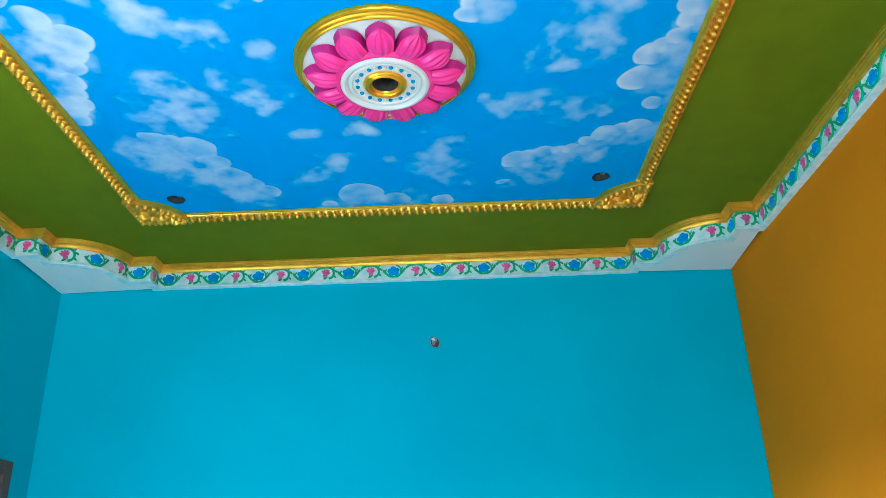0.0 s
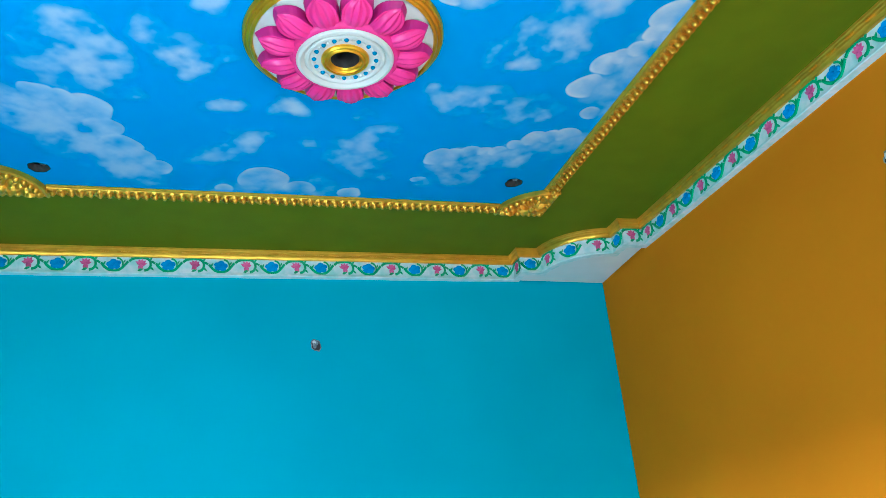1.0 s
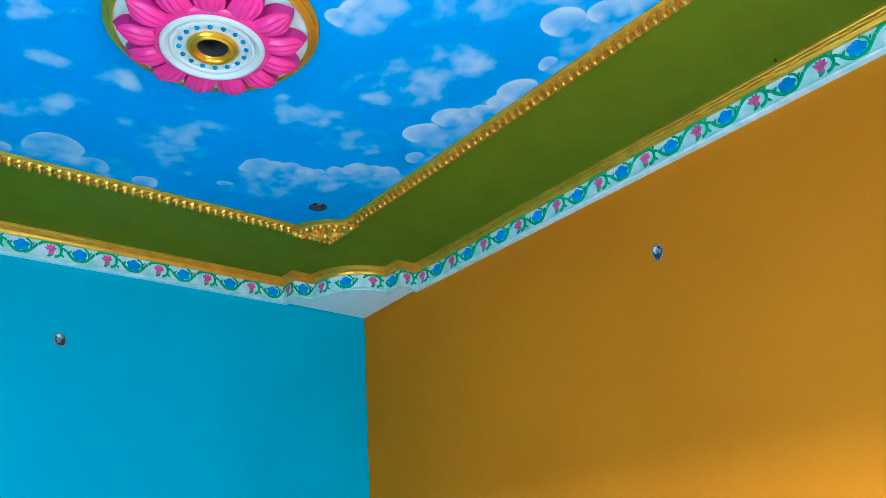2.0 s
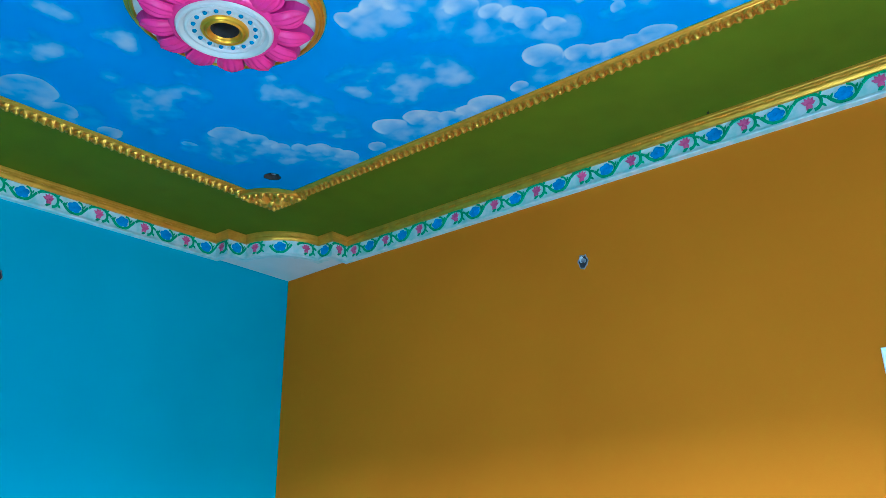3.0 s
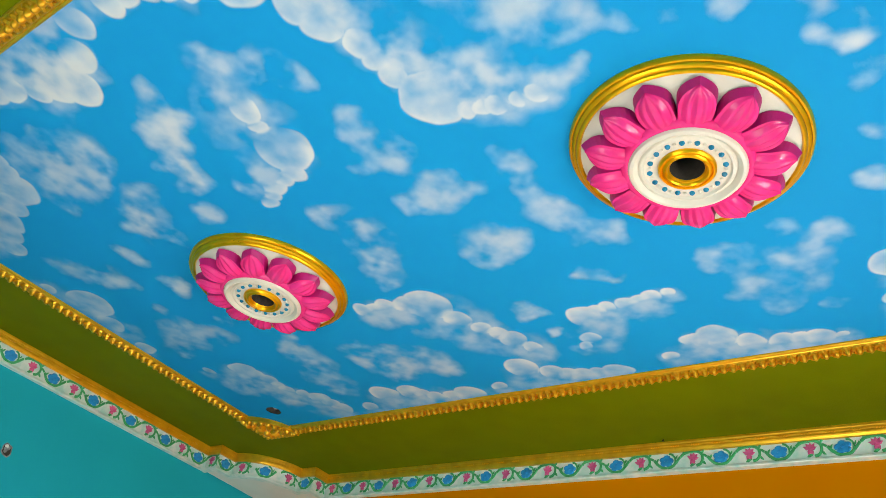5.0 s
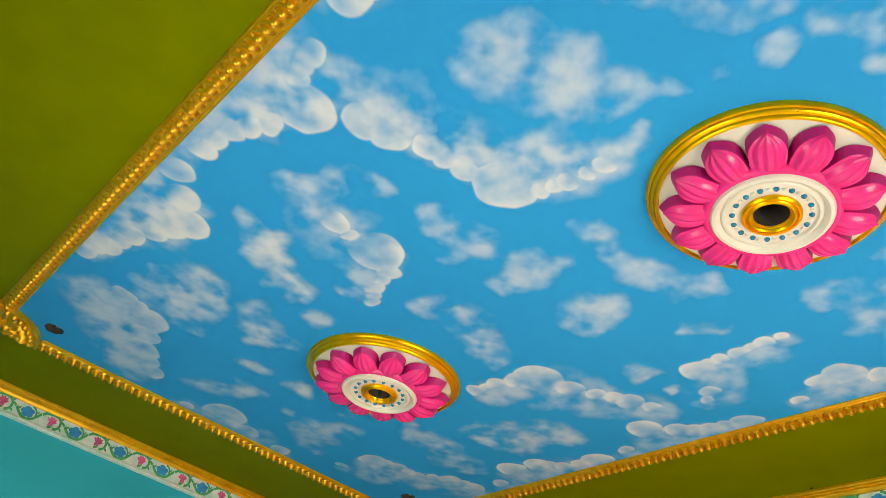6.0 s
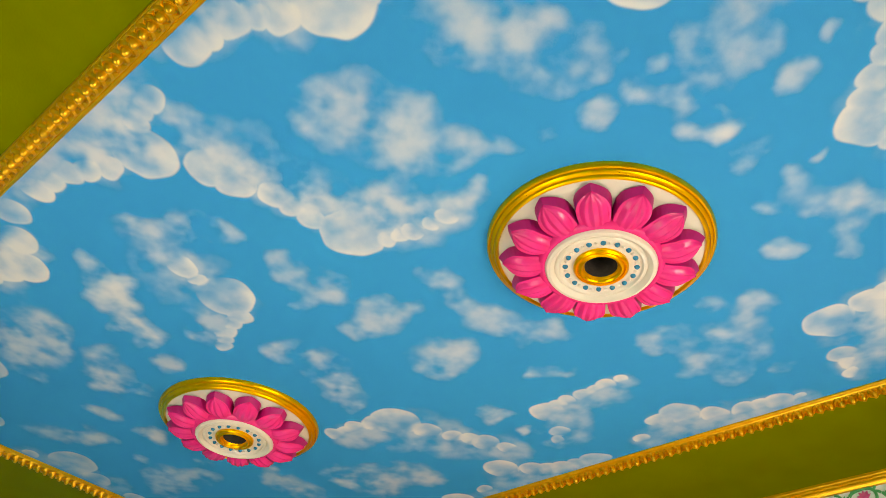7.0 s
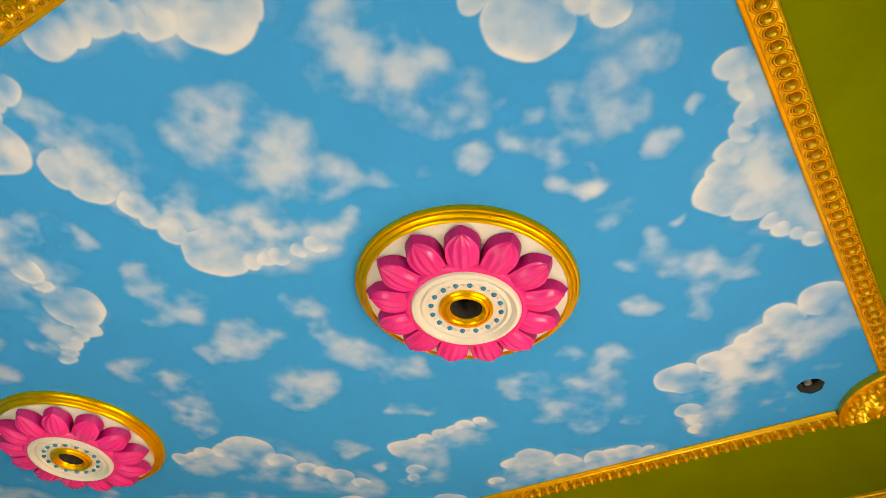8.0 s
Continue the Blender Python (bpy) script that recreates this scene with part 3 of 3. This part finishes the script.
CROWN = ((-0.006, FZ1 - 0.004), (0.014, FZ1 - 0.004), (0.018, FZ1 + 0.005), (0.022, FZ1 + 0.009), (0.023, FZ1 + 0.017), (0.028, FZ1 + 0.021), (0.029, FZ1 + 0.027), (0.033, FZ1 + 0.031), (0.034, H))


def sweep(indices, profile):
    bm = bmesh.new()
    grid_faces(bm, [[bm.verts.new((*(plan[k] + mitre[k] * out), z)) for out, z in profile] for k in indices])
    return bm


def domed(points, height, bm, centre):
    top = bm.verts.new((centre[0], -height, centre[1]))
    low = [bm.verts.new((x, 0.0, z)) for x, z in points]
    half = [bm.verts.new((centre[0] + (x - centre[0]) * 0.7, -height * 0.8, centre[1] + (z - centre[1]) * 0.7)) for x, z in points]
    n = len(points)
    for k in range(n):
        j = (k + 1) % n
        bm.faces.new((low[k], low[j], half[j], half[k]))
        bm.faces.new((half[k], half[j], top))


def blue_flower(bend):
    bm = bmesh.new()
    for a in (20, 92, 164, 236, 308):
        cx, cz = 0.0145 * math.cos(radians(a)), 0.0135 * math.sin(radians(a))
        domed([(cx + 0.0145 * math.cos(radians(k * 45)), cz + 0.0125 * math.sin(radians(k * 45))) for k in range(8)], 0.008, bm, (cx, cz))
    domed([(0.008 * math.cos(radians(k * 60)), 0.008 * math.sin(radians(k * 60))) for k in range(6)], 0.012, bm, (0, 0))
    return bm


def pink_flower(bend):
    bm = bmesh.new()
    for a, size in ((158, 0.029), (125, 0.029), (92, 0.028), (58, 0.028), (24, 0.024), (250, 0.024), (292, 0.024)):
        c, s = math.cos(radians(a)), math.sin(radians(a))
        outline = [(u * size * c - w * s, u * size * s + w * c) for u, w in ((0, 0.004), (0.45, 0.0080), (1, 0.0), (0.45, -0.0080), (0, -0.004))]
        domed(outline, 0.007, bm, (0.45 * size * c, 0.45 * size * s))
    return bm


def stem(points, radius, bm):
    """A half-round stem in relief along (x, z) points, tapered at the end."""
    fine = []
    for i in range(len(points) - 1):
        p0, p1, p2, p3 = points[max(0, i - 1)], points[i], points[i + 1], points[min(len(points) - 1, i + 2)]
        for k in range(4):
            t = k / 4
            fine.append([0.5 * (2 * b + (c - a) * t + (2 * a - 5 * b + 4 * c - d) * t * t + (3 * b - a - 3 * c + d) * t ** 3) for a, b, c, d in zip(p0, p1, p2, p3)])
    fine.append(list(points[-1]))
    rows = []
    for i, (x, z) in enumerate(fine):
        a, b = fine[max(0, i - 1)], fine[min(len(fine) - 1, i + 1)]
        dx, dz = b[0] - a[0], b[1] - a[1]
        q = math.hypot(dx, dz) or 1
        rows.append([bm.verts.new((x - dz / q * radius * o, -radius * h, z + dx / q * radius * o)) for o, h in ((-1, 0), (-0.6, 0.8), (0.6, 0.8), (1, 0))])
    grid_faces(bm, rows)


def leaf(x, z, angle, length, bm):
    c, s = math.cos(radians(angle)), math.sin(radians(angle))
    domed([(x + u * length * c - w * length * s, z + u * length * s + w * length * c) for u, w in ((0, 0), (0.35, 0.24), (0.75, 0.16), (1, 0), (0.75, -0.12), (0.35, -0.2))], 0.005, bm, (x + 0.4 * length * c, z + 0.4 * length * s))


def vine_low(bend):
    bm = bmesh.new()
    stem([(-0.061, 0.004), (-0.047, -0.012), (-0.024, -0.027), (0.0, -0.031), (0.024, -0.025), (0.042, -0.010), (0.061, 0.012)], 0.0062, bm)
    stem([(0.036, -0.016), (0.037, 0.006), (0.026, 0.022), (0.010, 0.028)], 0.0042, bm)
    leaf(-0.052, -0.006, 60, 0.022, bm)
    leaf(0.042, 0.004, 70, 0.018, bm)
    return bm


def vine_high(bend):
    bm = bmesh.new()
    stem([(-0.061, 0.012), (-0.045, 0.024), (-0.018, 0.030), (0.012, 0.030), (0.034, 0.018), (0.040, -0.004), (0.030, -0.022), (0.012, -0.028)], 0.0062, bm)
    stem([(0.036, 0.014), (0.048, 0.012), (0.061, 0.004)], 0.0050, bm)
    leaf(-0.046, 0.020, 105, 0.020, bm)
    leaf(0.034, 0.018, 50, 0.024, bm)
    leaf(0.038, -0.012, -40, 0.024, bm)
    leaf(-0.02, -0.03, 20, 0.03, bm)
    return bm


def relief(build, mat, name, bend, stretch):
    bm = build(bend)
    for v in bm.verts:
        v.co.x *= stretch
        v.co.z *= 1.16
        v.co.y += bend * v.co.x ** 2 / 0.58
    return mesh_of(name, bm, mat, True)


KINDS = (("blue_flower", blue_flower, BLUE), ("pink_flower", pink_flower, ROSE), ("vine", vine_low, VINE), ("vine", vine_high, VINE))
flat = [relief(b, m, n, 0, k) for (n, b, m), k in zip(KINDS, (1.25, 1.15, 1, 1))]
bowed = [relief(b, m, n, 1, k) for (n, b, m), k in zip(KINDS, (1.25, 1.15, 1, 1))]
MIDDLE = FZ0 + 0.058


def garland(parent, start, end, count, first, shapes, normals=None):
    """Alternating blue and pink flowers with their vine along one stretch of the frieze."""
    for k in range(count):
        if normals:
            p, n = normals[k]
        else:
            p = start.lerp(end, (k + 0.5) / count)
            d = (end - start).normalized()
            n = Vector((d.y, -d.x))
        turn = math.degrees(math.atan2(n.x, -n.y))
        m = pose(p.x + n.x * 0.0005, p.y + n.y * 0.0005, MIDDLE, 0, 0, turn)
        kind = (first + k) % 2
        jitter = random.Random(k * 7 + int(p.x * 50) + int(p.y * 90))
        part(KINDS[kind][0], shapes[kind], None, parent, m=m @ pose(-0.004, 0, -0.002, 0, jitter.uniform(-14, 14), 0))
        part("vine", shapes[kind + 2], None, parent, m=m)


WALL_NAMES = ("right", "back", "left", "front")
for c in range(4):
    first = c * PER
    ids = list(range(first, first + PER))
    bracket = thing("cornice_corner", "white rounded corner bracket with raised painted flowers under a gold crown", "cornice", group="cornice corners")
    board = part("board", sweep(ids, BOARD), FRIEZE, bracket)
    part("crown", sweep(ids, CROWN), GILT, bracket, "stepped gold moulding")
    bm = bmesh.new()
    at = corner_at[c][0]
    hub = bm.verts.new((at[0], at[1], FZ0 + 0.003))
    rim = [bm.verts.new((*plan[k], FZ0 + 0.003)) for k in ids]
    for p, q in zip(rim, rim[1:]):
        bm.faces.new((hub, p, q))
    part("soffit", bm, WHITE, bracket, "flat white underside")
    garland(bracket, plan[first], plan[first + 1], 1, 1, flat)
    garland(bracket, plan[first + 1], plan[first + 2], 1, 0, flat)
    centre = Vector((at[0] + 0.14 * (corner_at[c][1][0] + corner_at[c][2][0]), at[1] + 0.14 * (corner_at[c][1][1] + corner_at[c][2][1])))
    spots = []
    for f in (1 / 6, 3 / 6, 5 / 6):
        u, v = Vector(corner_at[c][1]), Vector(corner_at[c][2])
        n = u * math.cos(math.pi / 2 * f) + v * math.sin(math.pi / 2 * f)
        spots.append((centre + n * 0.289, n))
    garland(bracket, None, None, 3, 1, bowed, spots)
    garland(bracket, plan[first + PER - 3], plan[first + PER - 2], 1, 0, flat)
    garland(bracket, plan[first + PER - 2], plan[first + PER - 1], 1, 1, flat)
    run = [first + PER - 1, (first + PER) % total_points]
    strip = thing("cornice_frieze", "white frieze of raised blue and pink flowers under a gold crown", "cornice", group="cornice runs")
    part("board", sweep(run, BOARD), FRIEZE, strip)
    part("crown", sweep(run, CROWN), GILT, strip, "stepped gold moulding")
    a, b = plan[run[0]], plan[run[1]]
    count = 33 if (b - a).length > 3.5 else 21
    garland(strip, a, b, count, 1 if WALL_NAMES[c] in ("right", "left") else 0, flat)
    dashes = bmesh.new()
    d = (b - a).normalized()
    n = Vector((d.y, -d.x))
    for k in range(int((b - a).length / 0.095)):
        for q in range(4):
            m = Matrix.Translation((*(a + d * (0.03 + 0.095 * k + 0.011 * q) + n * 0.0262), FZ1 + 0.0182)) @ Matrix.Rotation(math.atan2(d.y, d.x), 4, "Z") @ Matrix.Rotation(radians(-25), 4, "Y")
            bmesh.ops.create_cube(dashes, size=1, matrix=m @ Matrix.Diagonal((0.008, 0.009, 0.003, 1)))
    tagged(part("crown_dash", dashes, GOLD, strip, "short raised dashes along the gold crown"), kind="stuff")

# ---- lotus medallions ----


def petal_mesh():
    """A lotus petal: a pointed ribbed cushion with sloping sides that widen to its base."""
    bm = bmesh.new()
    us = [0, 0.1, 0.2, 0.32, 0.44, 0.56, 0.66, 0.75, 0.83, 0.89, 0.94, 0.975, 1.0]
    vs = [k / 10 for k in range(-10, 11)]

    def half(u, widest):
        if u < 0.5:
            return widest * (0.80 + 0.20 * math.sin(math.pi * u))
        return widest * max(0.0, 1 - ((u - 0.5) / 0.5) ** 2.6)

    rows = []
    for u in us:
        row = []
        for v in vs:
            rib = 0.0095 * (abs(math.cos(v * math.pi * 2.0)) ** 0.9 - 0.55) * math.sin(math.pi * min(1, 0.06 + u * 0.93))
            cushion = (0.036 - 0.012 * u + 0.016 * math.sin(math.pi * min(1, 0.1 + 0.9 * u))) * (1 - 0.34 * v * v)
            row.append(bm.verts.new((0.160 + 0.116 * u, half(u, 0.0455) * v, -(cushion + rib))))
        rows.append(row)
    grid_faces(bm, rows)
    left, right = [r[0] for r in rows], [r[-1] for r in rows]
    for row, sign in ((left, -1), (right, 1)):
        base = [bm.verts.new((0.160 + 0.128 * u, sign * half(u, 0.0500), 0.002)) for u in us]
        grid_faces(bm, [row, base])
    bmesh.ops.remove_doubles(bm, verts=bm.verts, dist=0.00005)
    return bm


petal = mesh_of("petal", petal_mesh(), PINK, True)
# sloping petal sides get a darker pink than the ribbed tops
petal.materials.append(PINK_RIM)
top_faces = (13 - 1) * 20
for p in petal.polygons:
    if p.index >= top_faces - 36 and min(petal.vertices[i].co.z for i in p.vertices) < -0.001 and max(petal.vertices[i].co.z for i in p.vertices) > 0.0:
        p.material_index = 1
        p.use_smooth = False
blue_bead = mesh_of("blue_bead", lathe([(0, -0.0085), (0.0045, -0.007), (0.0075, -0.003), (0.008, 0.001)], 10), TEAL_BEAD, True)
pearl = mesh_of("pearl", lathe([(0, -0.006), (0.0035, -0.005), (0.0052, -0.0015), (0.0055, 0.001)], 8), PEARL, True)


def medallion(x, y, turn):
    body = thing("ceiling_medallion", "round lotus medallion with pink petals, blue beads and gold rim", "ceiling medallion", pose(x, y, H, 0, 0, turn), group="lotus medallions")
    part("rim", lathe([(0.323, 0.0), (0.3225, -0.009), (0.318, -0.015), (0.313, -0.016), (0.3125, -0.0135), (0.311, -0.022), (0.306, -0.0265), (0.302, -0.027), (0.3015, -0.024), (0.300, -0.031), (0.296, -0.0345), (0.291, -0.035), (0.288, -0.031), (0.287, -0.024)], 160), GOLD, body, "stepped gold rim", smooth=True)
    part("face", lathe([(0.290, -0.027), (0.26, -0.034), (0.22, -0.042), (0.135, -0.050), (0.07, -0.050)], 96), PEARL, body, "pearly white face", smooth=True)
    for k in range(13):
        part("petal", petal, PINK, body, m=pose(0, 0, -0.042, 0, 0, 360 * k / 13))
    part("petal_base", lathe([(0.182, -0.046), (0.178, -0.068), (0.173, -0.080), (0.166, -0.085), (0.159, -0.085), (0.150, -0.080)], 72), PINK, body, "smooth pink ring under the petals", smooth=True)
    part("inner_ring", lathe([(0.157, -0.068), (0.156, -0.084), (0.151, -0.091), (0.142, -0.093), (0.134, -0.088), (0.129, -0.080), (0.124, -0.086), (0.117, -0.087), (0.112, -0.080), (0.080, -0.079), (0.070, -0.078)], 96), PEARL, body, "white moulded ring", smooth=True)
    for k in range(16):
        a = 2 * math.pi * k / 16
        part("blue_bead", blue_bead, TEAL_BEAD, body, m=pose(0.099 * math.cos(a), 0.099 * math.sin(a), -0.0795))
        a += math.pi / 16
        part("pearl", pearl, PEARL, body, m=pose(0.099 * math.cos(a), 0.099 * math.sin(a), -0.0795))
    part("collar", lathe([(0.077, -0.074), (0.0765, -0.086), (0.072, -0.091), (0.067, -0.091), (0.0655, -0.086), (0.062, -0.091), (0.056, -0.093), (0.052, -0.090), (0.0505, -0.085), (0.048, -0.084), (0.0455, -0.079)], 72), GOLD, body, "gold stepped collar", smooth=True)
    part("cavity", lathe([(0.0457, -0.0795), (0.047, -0.055), (0.054, -0.002), (0.054, 0.08), (0, 0.085)], 32), DARK, body, "dark open hole", smooth=True)
    part("hook_box", boxes((-0.02, 0.012, -0.018, 0.016, 0.02, 0.07), bevel=0.003), MORTAR, body, "grey fan box inside the hole")
    return body


for (x, y), turn in zip(MEDALLIONS, (-6, 14)):
    medallion(x, y, turn)

# ---- broken box holes in the walls ----


def wall_hole(m, seed, edge):
    rng = random.Random(seed)
    hole = thing("wall_box_hole", "small ragged hole chipped in the plaster round a grey wire box", "wall hole", m, group="wall holes")
    bm = bmesh.new()
    count = 18
    out = [0.027 * (0.85 + 0.35 * rng.random()) for k in range(count)]
    rows = []
    for f, d in ((1.0, 0.0), (0.97, -0.003), (0.86, -0.004), (0.80, -0.001)):
        rows.append([bm.verts.new((out[k] * f * math.cos(2 * math.pi * k / count), d, 1.25 * out[k] * f * math.sin(2 * math.pi * k / count))) for k in range(count)])
    grid_faces(bm, rows, True)
    part("chipped_edge", bm, edge, hole, "bare chipped plaster edge")
    # flat near-black face instead of a recess: shade of the hole as colour
    bm = bmesh.new()
    bm.faces.new([bm.verts.new((out[k] * 0.9 * math.cos(2 * math.pi * k / count), -0.0015, 1.12 * out[k] * math.sin(2 * math.pi * k / count))) for k in range(count)])
    part("cavity", bm, DARK, hole)
    bm = bmesh.new()
    for k in range(3):
        bmesh.ops.create_icosphere(bm, subdivisions=1, radius=rng.uniform(0.006, 0.011), matrix=pose(rng.uniform(-0.01, 0.01), -0.003, rng.uniform(-0.015, 0.015)) @ Matrix.Diagonal((1, 0.4, 1.3, 1)))
    part("rubble", bm, MORTAR, hole, "grey mortar crumbs")
    bm = bmesh.new()
    bmesh.ops.create_icosphere(bm, subdivisions=2, radius=0.012, matrix=pose(-0.008, -0.002, 0.012) @ Matrix.Diagonal((0.9, 0.35, 1.25, 1)))
    for v in bm.verts:
        v.co.x += rng.uniform(-0.002, 0.002)
        v.co.z += rng.uniform(-0.002, 0.002)
    part("plaster_chip", bm, WHITE, hole, "broken white plaster lump")
    return hole


wall_hole(pose(0.073, YF, 2.556), 4, MORTAR)
wall_hole(pose(XR, 2.085, 2.572, 0, 0, -90), 9, MORTAR)

# ---- window in the orange wall ----
window = thing("window_1", "white-lined window with a grey metal frame and frosted panes", "window", kind="structure")
lining = boxes((XR - 0.004, XR + 0.12, WIN_Y1 - 0.003, WIN_Y1, WIN_Z0, WIN_Z1), (XR - 0.004, XR + 0.12, WIN_Y0, WIN_Y0 + 0.003, WIN_Z0, WIN_Z1), (XR - 0.004, XR + 0.12, WIN_Y0 + 0.003, WIN_Y1 - 0.003, WIN_Z1 - 0.003, WIN_Z1), (XR - 0.02, XR + 0.12, WIN_Y0 + 0.003, WIN_Y1 - 0.003, WIN_Z0, WIN_Z0 + 0.02))
part("reveal", lining, WHITE, window, "white-painted reveal")
WY0, WY1, WZ0, WZ1 = WIN_Y0 + 0.003, WIN_Y1 - 0.003, WIN_Z0 + 0.02, WIN_Z1 - 0.003
part("window_frame", boxes((XR + 0.12, XR + 0.19, WY0, WY1, WZ1 - 0.045, WZ1), (XR + 0.12, XR + 0.19, WY0, WY1, WZ0, WZ0 + 0.04), (XR + 0.12, XR + 0.19, WY1 - 0.006, WY1, WZ0 + 0.04, WZ1 - 0.045), (XR + 0.12, XR + 0.19, WY0, WY0 + 0.02, WZ0 + 0.04, WZ1 - 0.045), bevel=0.003), ALUMINIUM, window, "grey metal frame")
# solid black bar painted in for the shadowed gap under the head
part("gap_shade_bar", boxes((XR + 0.135, XR + 0.17, WY0, WY1, WZ1 - 0.066, WZ1 - 0.045)), FLAT_BLACK, window, "black bar for the shadow in the sliding track's gap")
part("sash", boxes((XR + 0.128, XR + 0.150, WY0 + 0.02, WY1 - 0.006, WZ1 - 0.088, WZ1 - 0.066), (XR + 0.128, XR + 0.150, WY1 - 0.016, WY1 - 0.006, WZ0 + 0.04, WZ1 - 0.088), bevel=0.002), FROSTED, window, "pale blue sash edge")
# black strip put in place of the dark gap at the jamb
part("dark_gap_strip", boxes((XR + 0.126, XR + 0.146, WY1 - 0.036, WY1 - 0.016, WZ0 + 0.04, WZ1 - 0.088)), FLAT_BLACK, window, "black strip filling the dark gap beside the pane")
mid = (WY0 + WY1) / 2
for a, b in ((WY0 + 0.02, mid - 0.015), (mid + 0.015, WY1 - 0.036)):
    pane = part("pane", boxes((XR + 0.142, XR + 0.147, a, b, WZ0 + 0.04, WZ1 - 0.088)), FROSTED, window, "pale frosted glass")
    pane.visible_shadow = False
part("mullion", boxes((XR + 0.12, XR + 0.165, mid - 0.015, mid + 0.015, WZ0 + 0.04, WZ1 - 0.088), bevel=0.002), ALUMINIUM, window)
for z in (WZ1 - 0.155, WZ1 - 0.38, WZ1 - 0.62, WZ1 - 0.86):
    rod = lathe([(0, 0), (0.004, 0), (0.004, WY1 - WY0), (0, WY1 - WY0)], 10)
    part("grille_bar", rod, ALUMINIUM, window, "thin grey grille bar", m=pose(XR + 0.05, WY1, z, 90, 0, 0), smooth=True)

# unseen window, added behind the camera as a way in for the fill light
added_window = thing("unseen_window", "unseen window opening added for light, with a white-painted reveal and a grey metal frame", "window", kind="structure")
part("reveal", boxes((BACK_X0, BACK_X0 + 0.003, YB - 0.12, YB + 0.004, WIN_Z0, WIN_Z1), (BACK_X1 - 0.003, BACK_X1, YB - 0.12, YB + 0.004, WIN_Z0, WIN_Z1), (BACK_X0 + 0.003, BACK_X1 - 0.003, YB - 0.12, YB + 0.004, WIN_Z1 - 0.003, WIN_Z1), (BACK_X0 + 0.003, BACK_X1 - 0.003, YB - 0.12, YB + 0.02, WIN_Z0, WIN_Z0 + 0.02)), WHITE, added_window, "white-painted reveal")
part("window_frame", boxes((BACK_X0, BACK_X1, YB - 0.19, YB - 0.12, WIN_Z1 - 0.05, WIN_Z1), (BACK_X0, BACK_X1, YB - 0.19, YB - 0.12, WIN_Z0, WIN_Z0 + 0.04), (BACK_X0, BACK_X0 + 0.03, YB - 0.19, YB - 0.12, WIN_Z0 + 0.04, WIN_Z1 - 0.05), (BACK_X1 - 0.03, BACK_X1, YB - 0.19, YB - 0.12, WIN_Z0 + 0.04, WIN_Z1 - 0.05), bevel=0.003), ALUMINIUM, added_window, "grey metal frame")

# ---- doors in the side wall ----


def door_frame(name, label, y0, y1, top):
    way = thing(name, label, "door", kind="structure")
    part("jamb", boxes((XL - 0.16, XL + 0.014, y1 - 0.07, y1, -0.012, top), bevel=0.004), BROWN, way)
    part("jamb", boxes((XL - 0.16, XL + 0.014, y0, y0 + 0.07, -0.012, top), bevel=0.004), BROWN, way)
    part("head", boxes((XL - 0.16, XL + 0.014, y0 + 0.07, y1 - 0.07, top - 0.07, top), bevel=0.004), BROWN, way)
    return way


closed_door = door_frame("door_1", "closed dark brown wooden door in a brown frame", DOOR_Y0, DOOR_Y1, DOOR_Z)
leaf_panel = part("door_leaf", boxes((XL - 0.10, XL - 0.062, DOOR_Y0 + 0.072, DOOR_Y1 - 0.072, 0.004, DOOR_Z - 0.072), bevel=0.003), BROWN, closed_door)
for z0, z1 in ((0.15, 0.85), (1.0, 1.78)):
    part("door_panel", boxes((XL - 0.061, XL - 0.050, DOOR_Y0 + 0.19, DOOR_Y1 - 0.19, z0, z1), bevel=0.004), BROWN, leaf_panel)
door_frame("door_2", "open doorway in a dark brown wooden frame", WAY_Y0, WAY_Y1, WAY_Z)

# ---- floor tiles ----
tile = mesh_of("tile", boxes((-0.2985, 0.2985, -0.2985, 0.2985, -0.012, 0.0), bevel=0.0015), TILE)
for i in range(7):
    for j in range(9):
        x0, y0 = XL + 0.6 * i, YB + 0.6 * j
        sx, sy = min(0.6, XR - x0) / 0.6, min(0.6, YF - y0) / 0.6
        if sx > 0.05 and sy > 0.05:
            part("tile", tile, None, floor_base, m=pose(x0 + 0.3 * sx, y0 + 0.3 * sy, 0) @ Matrix.Diagonal((sx, sy, 1, 1)))

# ---- a nail left in the ceiling edge ----
nail = mesh_of("nail", lathe([(0.0, -0.012), (0.005, -0.011), (0.0055, -0.008), (0.0018, -0.007), (0.0018, 0.0)], 10), FLAT_BLACK)
tagged(new("nail", nail), "small black nail stuck in the green ceiling edge", "nail").matrix_basis = pose(1.647, 1.409, H, 14, 9, 0)
